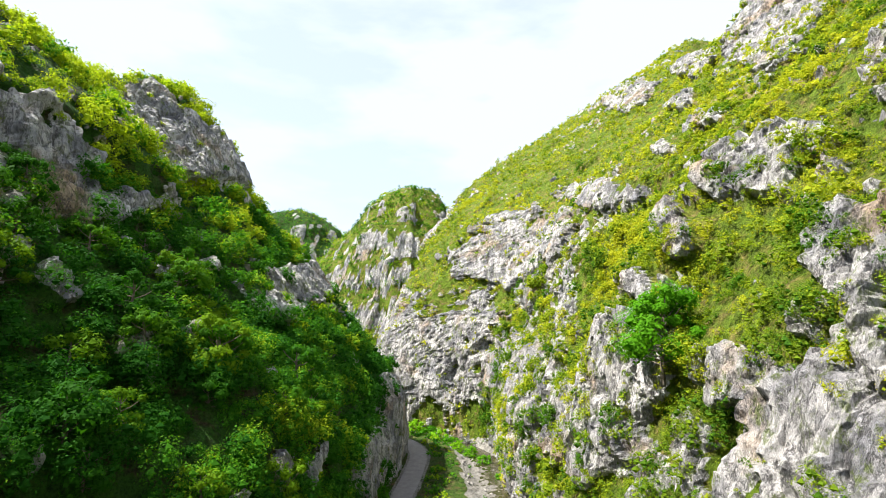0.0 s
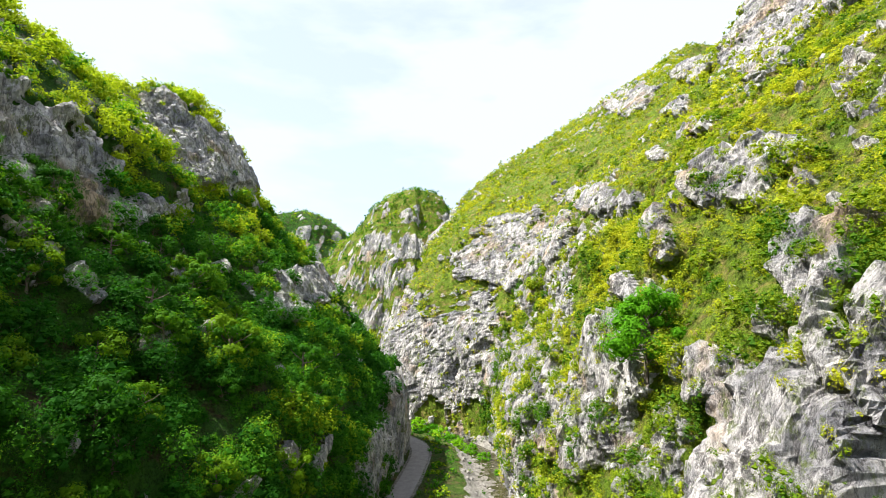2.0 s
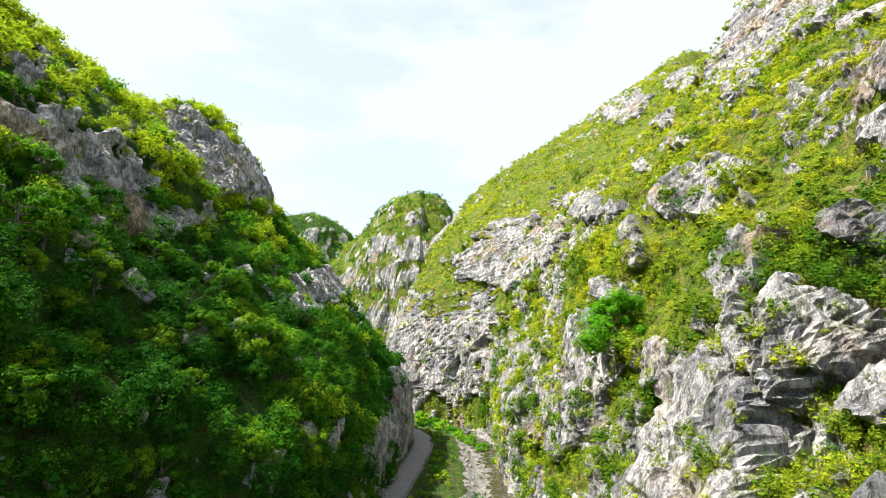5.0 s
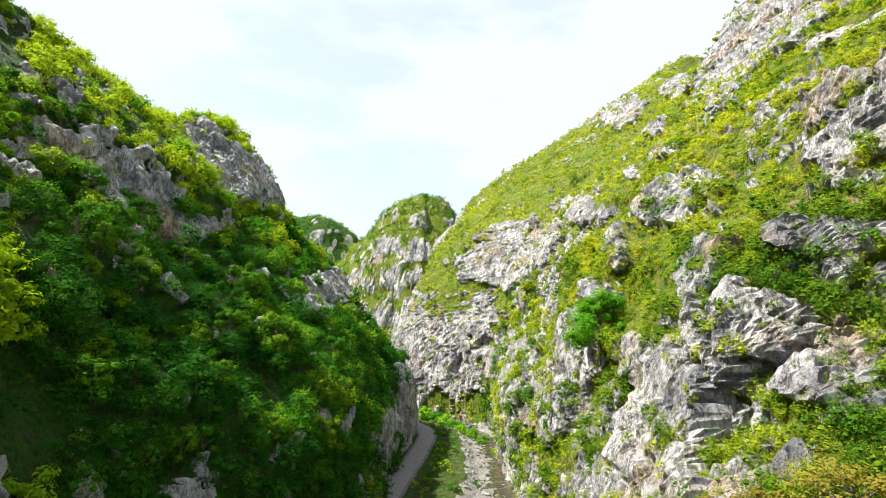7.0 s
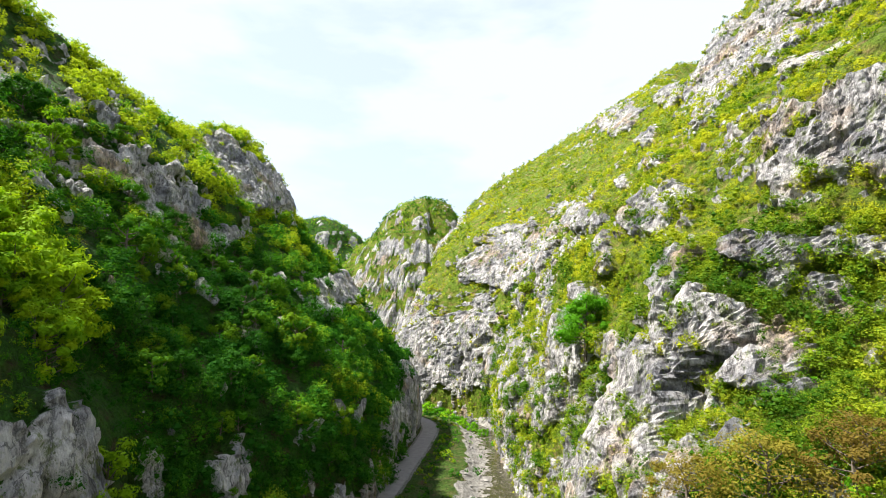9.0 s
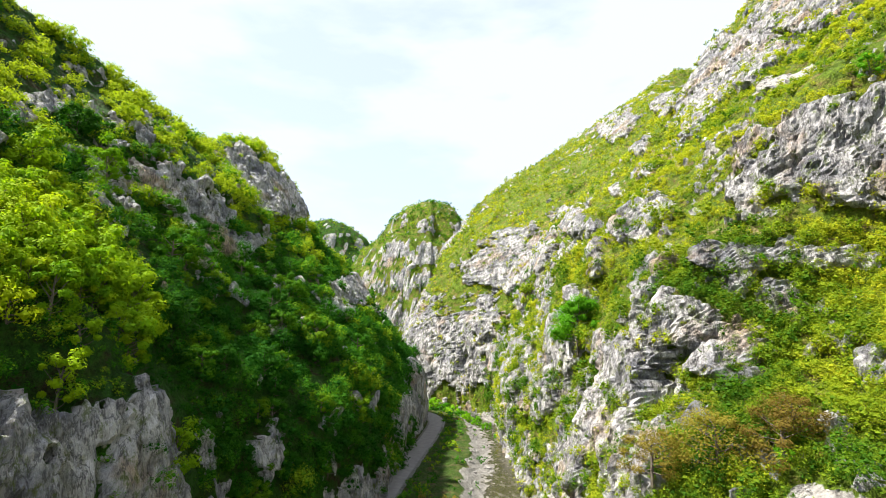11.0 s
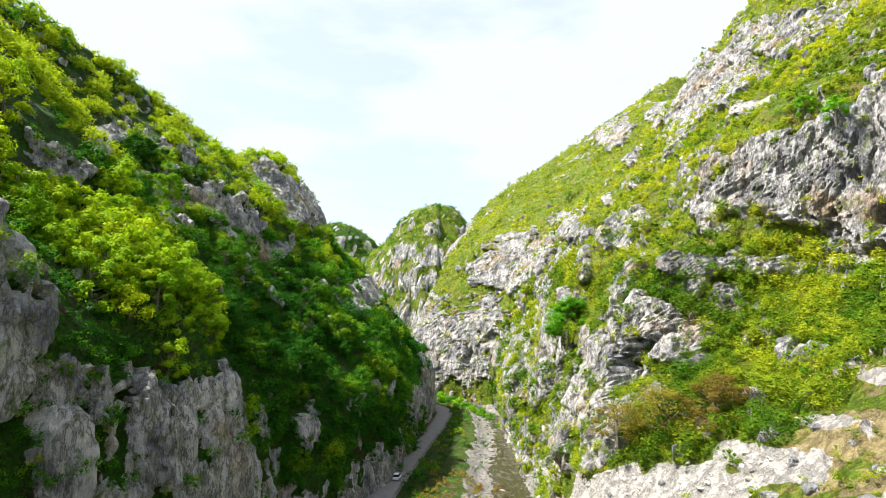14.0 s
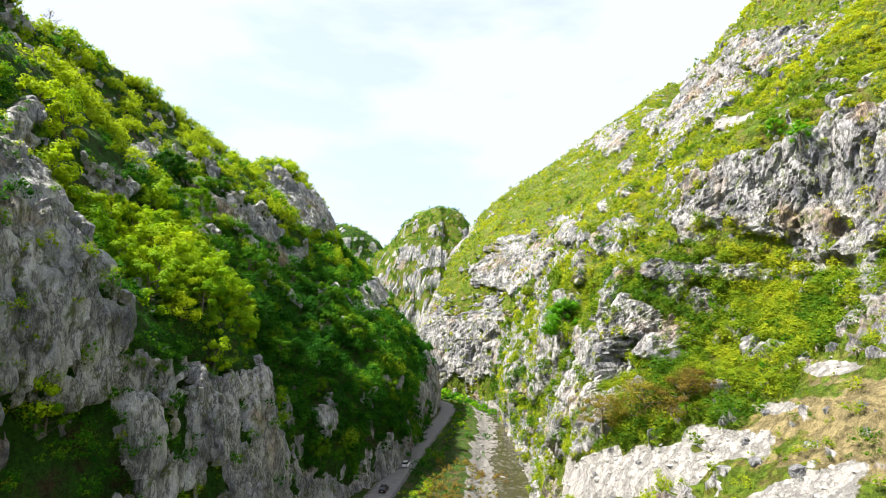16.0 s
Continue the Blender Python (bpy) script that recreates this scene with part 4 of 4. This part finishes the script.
def tube(bm, points, radii, sides=6):
    rings = []
    for k, (p, r) in enumerate(zip(points, radii)):
        a = Vector(points[min(k + 1, len(points) - 1)]) - Vector(points[max(k - 1, 0)])
        q = a.to_track_quat("Z", "Y")
        rings.append([bm.verts.new(Vector(p) + q @ Vector((r * math.cos(6.2832 * i / sides), r * math.sin(6.2832 * i / sides), 0))) for i in range(sides)])
    for lo, hi in zip(rings[:-1], rings[1:]):
        for i in range(sides):
            bm.faces.new((lo[i], lo[(i + 1) % sides], hi[(i + 1) % sides], hi[i]))
    bm.faces.new(rings[-1])


def build_tree(rng, leaves, leaf, material, label, tall=1.0, spread=1.0, clumps=13, twiggy=False):
    """A tree about 6 m high: tapered trunk with limbs, crown of leaf clumps round the limb ends."""
    tree = new("tree")
    bm = bmesh.new()
    h = 3.6 * tall
    lean = rng.normal(size=2) * 0.25
    trunk = [(0, 0, -0.8), (lean[0] * 0.2, lean[1] * 0.2, h * 0.3), (lean[0] * 0.7, lean[1] * 0.7, h * 0.65), (lean[0], lean[1], h)]
    tube(bm, trunk, (0.20, 0.16, 0.11, 0.04))
    tips = []
    for k in range(clumps):
        a = k * 2.4 + rng.random() * 0.8
        u = (k + 0.5) / clumps
        z0 = h * (0.12 + 0.76 * u)
        r = spread * (2.1 - 1.0 * abs(u - 0.35) ** 1.1 * 1.6) * (0.65 + 0.5 * rng.random())
        o = (lean[0] * z0 / h, lean[1] * z0 / h, z0)
        tip = (o[0] + r * math.cos(a), o[1] + r * math.sin(a), z0 + (0.35 + 0.75 * rng.random()) * tall * (0.6 + u))
        mid = ((o[0] + tip[0]) / 2, (o[1] + tip[1]) / 2, (o[2] + tip[2]) / 2 - 0.15)
        tube(bm, (o, mid, tip), (0.07, 0.045, 0.015), 4)
        tips.append(tip)
        if twiggy:
            for _ in range(4):
                d = rng.normal(size=3) * 0.5 + (math.cos(a) * 0.4, math.sin(a) * 0.4, 0.3)
                tube(bm, (mid, tuple(np.array(mid) + d)), (0.025, 0.01), 3)
    tips.append((lean[0], lean[1], h + 0.3))
    part("trunk", bm, BARK, tree, "grey-brown bark")
    tips = np.array(tips)
    k = rng.integers(0, len(tips), leaves)
    d = rng.normal(size=(leaves, 3))
    d /= np.linalg.norm(d, axis=1)[:, None]
    size = (0.75 + 0.35 * np.sin(np.arange(len(tips)) * 3.7))[k] * spread
    c = tips[k] + d * (rng.random(leaves) ** 0.4 * size)[:, None] * (1.1, 1.1, 0.85)
    out = d + 0.4 * (c - (0, 0, h * 0.6)) / 2.5
    lumps = (tips, (0.75 + 0.35 * np.sin(np.arange(len(tips)) * 3.7)) * spread * 0.42, np.zeros(len(tips)))
    part("crown", foliage("crown", c, out, leaf * (0.7 + 0.6 * rng.random(leaves)), None, material, rng, None if twiggy else lumps), None, tree)
    return tagged(tree, label, "tree")


TREE_RNG = np.random.default_rng(5)


def put_tree(proto, place, size, turn, wide=1.0):
    m = Matrix.Translation(place) @ Matrix.Rotation(turn, 4, "Z") @ Matrix.Diagonal((size * wide, size * wide, size, 1))
    return copy_thing(proto, m)


def on_side(side, y, z):
    """The place on a side nearest to a place along the valley and a height."""
    d = (side.P[..., 1] - y) ** 2 + (side.P[..., 2] - z) ** 2
    i, j = np.unravel_index(np.argmin(d), d.shape)
    return Vector(side.P[i, j])


def move(ob, m):
    ob.matrix_basis = m
    return ob


# deciduous trees of the near slopes
PROTO_LEFT = [build_tree(TREE_RNG, 1700, 0.16, LEAF_TREE, "young deciduous tree with fresh yellow-green leaves on a ledge", 1.0 + 0.2 * k, 1.0 - 0.08 * k) for k in range(3)]
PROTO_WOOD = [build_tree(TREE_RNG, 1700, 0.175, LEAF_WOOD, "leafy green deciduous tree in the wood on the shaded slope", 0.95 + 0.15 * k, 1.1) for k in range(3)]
PROTO_RIGHT = [build_tree(TREE_RNG, 1500, 0.16, LEAF_FRESH, "small bright green tree on the grassy slope", 0.8 + 0.12 * k, 1.05) for k in range(3)]


def grove(side, weight, number, protos, lo, hi, group, sink=0.3):
    base, _, _ = scatter(side.P, weight, number, TREE_RNG)
    for n, b in enumerate(base):
        k = protos[n % len(protos)]
        s = lo + (hi - lo) * TREE_RNG.random() ** 1.4
        pl = Vector(b) - Vector((0, 0, sink * s))
        turn = TREE_RNG.random() * 6.28
        if n < len(protos):
            move(k, Matrix.Translation(pl) @ Matrix.Rotation(turn, 4, "Z") @ Matrix.Diagonal((s, s, s, 1)))
            tagged(k, group=group)
        else:
            tagged(put_tree(k, pl, s, turn), group=group)


grove(west, (gw * (0.3 + 8.0 * ((wy > 1) & (wy < 33) & (wz > 36) & (wz < 64))) + 0.05) * ((wy > -25) & (wy < 36) & (wz > 12) & (wz < 85)), 120, PROTO_LEFT, 0.85, 1.5, "trees on the near ledges", 1.5)
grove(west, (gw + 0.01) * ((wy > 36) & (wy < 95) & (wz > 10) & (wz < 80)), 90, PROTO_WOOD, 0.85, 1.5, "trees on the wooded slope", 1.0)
grove(east, ge * ((ey > 10) & (ey < 42) & (ez > 24) & (ez < 50)), 75, PROTO_RIGHT, 0.4, 0.85, "trees on the grassy slope")

# trees that stand out
big = build_tree(TREE_RNG, 9000, 0.15, LEAF_FRESH, "large bright green tree growing from the cliff face", 1.7, 1.35, 30)
move(big, Matrix.Translation(on_side(east, 75, 37) - Vector((0.6, 0, 3.2))) @ Matrix.Diagonal((1.75, 1.75, 1.55, 1)))
rust = build_tree(TREE_RNG, 3200, 0.11, LEAF_RUST, "rusty brown budding tree with bare twigs", 1.2, 1.4, 18, True)
tagged(rust, group="rusty trees by the scree")
move(rust, Matrix.Translation(on_side(east, 20.5, 23) - Vector((0.5, 0, 0.8))) @ Matrix.Diagonal((1.7, 1.7, 1.4, 1)))
for y, z, size in ((17, 24.5, 1.25), (23.5, 21.5, 1.1), (18.5, 27.5, 1.0)):
    put_tree(rust, on_side(east, y, z) - Vector((0.5, 0, 0.8)), size / 1.4, y * 1.7)
tall = build_tree(TREE_RNG, 4200, 0.13, LEAF_TREE, "tall pale yellow-green tree standing above the wood", 2.1, 1.05, 20)
move(tall, Matrix.Translation(on_side(west, 46, 62)) @ Matrix.Diagonal((1.45, 1.45, 1.35, 1)))
for y, z, s in ((36, 80, 1.0), (29, 76, 1.1)):
    t = build_tree(TREE_RNG, 1800, 0.12, LEAF_FRESH, "dense dark green bushy tree on the rock wall", 1.0, 1.0, 16)
    move(t, Matrix.Translation(on_side(east, y, z) - Vector((0.3, 0, 0.8))) @ Matrix.Diagonal((s, s, s, 1)))
bare = build_tree(TREE_RNG, 70, 0.14, LEAF_RUST, "bare thin tree on the ridge line", 1.3, 0.8, 16, True)
move(bare, Matrix.Translation(on_side(west, 52, 135) - Vector((0, 0, 0.5))) @ Matrix.Diagonal((1.5, 1.5, 1.6, 1)))
for x, y, s in ((-1, 200, 1.5), (-5, 203, 1.4), (5, 190, 1.1), (9, 184, 1.0), (13, 176, 0.9), (3, 193, 1.2), (-10, 206, 1.4), (17, 160, 0.8)):
    t = build_tree(TREE_RNG, 700, 0.24, LEAF_FRESH, "round green riverside tree at the cliff foot", 0.75, 1.2, 14)
    move(t, Matrix.Translation((x, y, float(floor_at(x, y)) - 0.3)) @ Matrix.Diagonal((s, s, s, 1)))


# ---------------------------------------------------------------- cars
GLASS = plain("car_glass", (0.02, 0.025, 0.03), 0.08, 0, 0.6)
TYRE = plain("tyre_rubber", (0.02, 0.02, 0.02), 0.8)
RIM = plain("wheel_rim", (0.45, 0.45, 0.47), 0.35, 0.8)
LAMP = plain("tail_lamp", (0.35, 0.02, 0.02), 0.25)
CLEAR = plain("head_lamp", (0.75, 0.76, 0.78), 0.15)
PLATE = plain("number_plate", (0.75, 0.75, 0.72), 0.5)


def loft(bm, sections):
    """Closed rings of equal length joined along the car."""
    rings = [[bm.verts.new(v) for v in s] for s in sections]
    n = len(rings[0])
    for a, b in zip(rings[:-1], rings[1:]):
        for i in range(n):
            bm.faces.new((a[i], a[(i + 1) % n], b[(i + 1) % n], b[i]))
    bm.faces.new(rings[0][::-1])
    bm.faces.new(rings[-1])


def box(x0, x1, y0, y1, z0, z1, bevel=0.02):
    bm = bmesh.new()
    bmesh.ops.create_cube(bm, size=1)
    for v in bm.verts:
        v.co = ((x0 + x1) / 2 + v.co.x * (x1 - x0), (y0 + y1) / 2 + v.co.y * (y1 - y0), (z0 + z1) / 2 + v.co.z * (z1 - z0))
    bmesh.ops.bevel(bm, geom=bm.edges[:], offset=bevel, segments=2, affect="EDGES")
    return bm


def build_car(paint, label):
    """A small hatchback, 4.0 m long, nose towards +y."""
    car = new("car")
    bm = bmesh.new()
    prof = ((-2.0, 0.45, 0.80, 0.74), (-1.93, 0.32, 1.0, 0.80), (-1.2, 0.22, 1.0, 0.86), (0.5, 0.22, 0.95, 0.87), (1.2, 0.24, 0.88, 0.85), (1.85, 0.30, 0.72, 0.78), (2.0, 0.42, 0.58, 0.66))
    loft(bm, [[(-w, y, lo + 0.12), (-w * 0.9, y, lo), (w * 0.9, y, lo), (w, y, lo + 0.12), (w, y, hi - 0.14), (w * 0.88, y, hi), (-w * 0.88, y, hi), (-w, y, hi - 0.14)] for y, lo, hi, w in prof])
    body = part("body", bm, paint, car)
    bm = bmesh.new()
    roof = ((-1.85, 0.98, 0.99, 0.72), (-1.45, 0.98, 1.42, 0.62), (-0.6, 0.97, 1.5, 0.64), (0.15, 0.96, 1.45, 0.63), (0.95, 0.92, 0.94, 0.74))
    loft(bm, [[(-0.78, y, lo), (0.78, y, lo), (w, y, hi), (-w, y, hi)] for y, lo, hi, w in roof])
    part("windows", bm, GLASS, car, "dark tinted glass")
    part("roof_panel", box(-0.62, 0.62, -1.5, 0.2, 1.44, 1.53, 0.03), paint, car)
    for sx in (-1, 1):
        for yy in (-1.25, 1.25):
            bm = bmesh.new()
            bmesh.ops.create_cone(bm, cap_ends=True, segments=20, radius1=0.31, radius2=0.31, depth=0.2, matrix=Matrix.Translation((sx * 0.78, yy, 0.31)) @ Matrix.Rotation(math.pi / 2, 4, "Y"))
            bmesh.ops.bevel(bm, geom=[e for e in bm.edges if len(e.link_faces) == 2 and e.calc_face_angle() > 1], offset=0.03, segments=2, affect="EDGES")
            wheel = part("wheel", bm, TYRE, car)
            bm = bmesh.new()
            bmesh.ops.create_cone(bm, cap_ends=True, segments=16, radius1=0.2, radius2=0.17, depth=0.03, matrix=Matrix.Translation((sx * 0.89, yy, 0.31)) @ Matrix.Rotation(sx * math.pi / 2, 4, "Y"))
            part("rim", bm, RIM, wheel, "grey metal rim")
        part("tail_lamp", box(sx * 0.66 - 0.09, sx * 0.66 + 0.09, -2.02, -1.9, 0.68, 0.9, 0.015), LAMP, car, "red tail lamp")
        part("head_lamp", box(sx * 0.52 - 0.13, sx * 0.52 + 0.13, 1.86, 1.99, 0.5, 0.62, 0.015), CLEAR, car, "clear head lamp")
        part("mirror", box(sx * 0.92 - 0.09, sx * 0.92 + 0.09, 0.5, 0.6, 0.92, 1.04, 0.02), paint, car)
    part("number_plate", box(-0.26, 0.26, -2.03, -1.97, 0.5, 0.61, 0.008), PLATE, car)
    return tagged(car, label, "car")


def on_road(car, y, side):
    x0, x1 = (float(road_x(np.array([y + d]))[0]) for d in (-1, 1))
    turn = math.atan2(x0 - x1, 2)
    car.matrix_basis = Matrix.Translation(((x0 + x1) / 2 + side, y, 0.035)) @ Matrix.Rotation(turn, 4, "Z")


on_road(build_car(plain("silver_white_paint", (0.78, 0.79, 0.8), 0.3, 0.1, 0.5, 0.02), "small silver-white hatchback driving on the road"), 75.0, 0.9)
on_road(build_car(plain("black_paint", (0.02, 0.02, 0.025), 0.25, 0.1, 0.5, 0.05), "small black hatchback driving on the road"), 53.5, 0.2)


# ---------------------------------------------------------------- boulders
def build_boulder(seed):
    bm = bmesh.new()
    bmesh.ops.create_icosphere(bm, subdivisions=4, radius=1)
    q = np.array([v.co for v in bm.verts])
    d = 0.85 + 0.45 * blocks(q + seed * 9.1, (0.9, 0.9, 1.3), seed) * 0.5 + 0.25 * fbm(q + seed, 0.8, 3, 0.6)
    for v, k in zip(bm.verts, d):
        v.co *= float(k)
        v.co.z *= 0.8
    me = bpy.data.meshes.new("boulder")
    bm.to_mesh(me)
    bm.free()
    for key, val in (("rock", 1.0), ("scree", 0.0), ("dry", 0.0)):
        me.attributes.new(key, "FLOAT", "POINT").data.foreach_set("value", np.full(len(me.vertices), val, np.float32))
    me.materials.append(ROCK_SUN)
    return tagged(new("boulder", me), "pale grey limestone boulder on the dry grassy slope", "boulder", "boulders on the slope")


BOULDERS = [build_boulder(k) for k in range(4)]
for n, (y, z, r) in enumerate(((1.0, 19.5, 2.3), (-2.5, 21.5, 1.7), (3.5, 23.0, 1.3), (-6.0, 24.5, 1.9), (-9.0, 22.0, 1.5), (5.0, 26.5, 1.0), (9.5, 24.0, 0.9),
                               (-4.5, 28.5, 1.2), (12.0, 30.0, 1.1), (-1.0, 26.0, 0.8), (-11.0, 27.0, 1.6), (15.0, 17.0, 0.8), (22.0, 13.0, 0.7), (6.0, 21.0, 0.7))):
    m = Matrix.Translation(on_side(east, y, z) - Vector((0, 0, 0.15 * r))) @ Matrix.Rotation(n * 1.9, 4, "Z") @ Matrix.Diagonal((0.65 * r, 0.55 * r, 0.65 * r, 1))
    if n < len(BOULDERS):
        move(BOULDERS[n], m)
    else:
        copy_thing(BOULDERS[n % 4], m)


# ---------------------------------------------------------------- stones of the river bed
def stones(name, places, sizes, material, label):
    bm = bmesh.new()
    bmesh.ops.create_icosphere(bm, subdivisions=1, radius=1)
    v0 = np.array([v.co for v in bm.verts])
    f0 = np.array([[v.index for v in f.verts] for f in bm.faces])
    bm.free()
    n, m = len(places), len(v0)
    g = np.random.default_rng(3)
    V = v0[None] * (0.75 + 0.5 * g.random((n, m, 1))) * sizes[:, None, None] * (0.7 + 0.7 * g.random((n, 1, 3)))
    V[..., 2] *= 0.65
    V += places[:, None, :]
    F = (f0[None] + (np.arange(n) * m)[:, None, None]).reshape(-1, 3)
    me = bpy.data.meshes.new(name)
    me.from_pydata(V.reshape(-1, 3).tolist(), [], F.tolist())
    me.materials.append(material)
    return tagged(new(name, me), label, "stones", kind="stuff")


wet = inside & (np.abs(FX - rx) < 9.5)
base, _, _ = scatter(FP, wet * (0.3 + patchy), 1500, RNG)
stones("river_stones", base, 0.14 + 0.6 * RNG.random(1500) ** 4, plain("pale_river_stone", (0.20, 0.19, 0.175), 0.8, 0, 0.3, 0.35, 0.8), "pale grey boulders and stones in the river bed")
base, _, _ = scatter(east.P, (east.pale > 0.4) * 1.0, 700, RNG)
stones("scree_stones", base, 0.06 + 0.45 * RNG.random(700) ** 6, plain("pale_scree_stone", (0.34, 0.32, 0.30), 0.85, 0, 0.2, 0.25, 0.8), "pale limestone rubble on the scree")
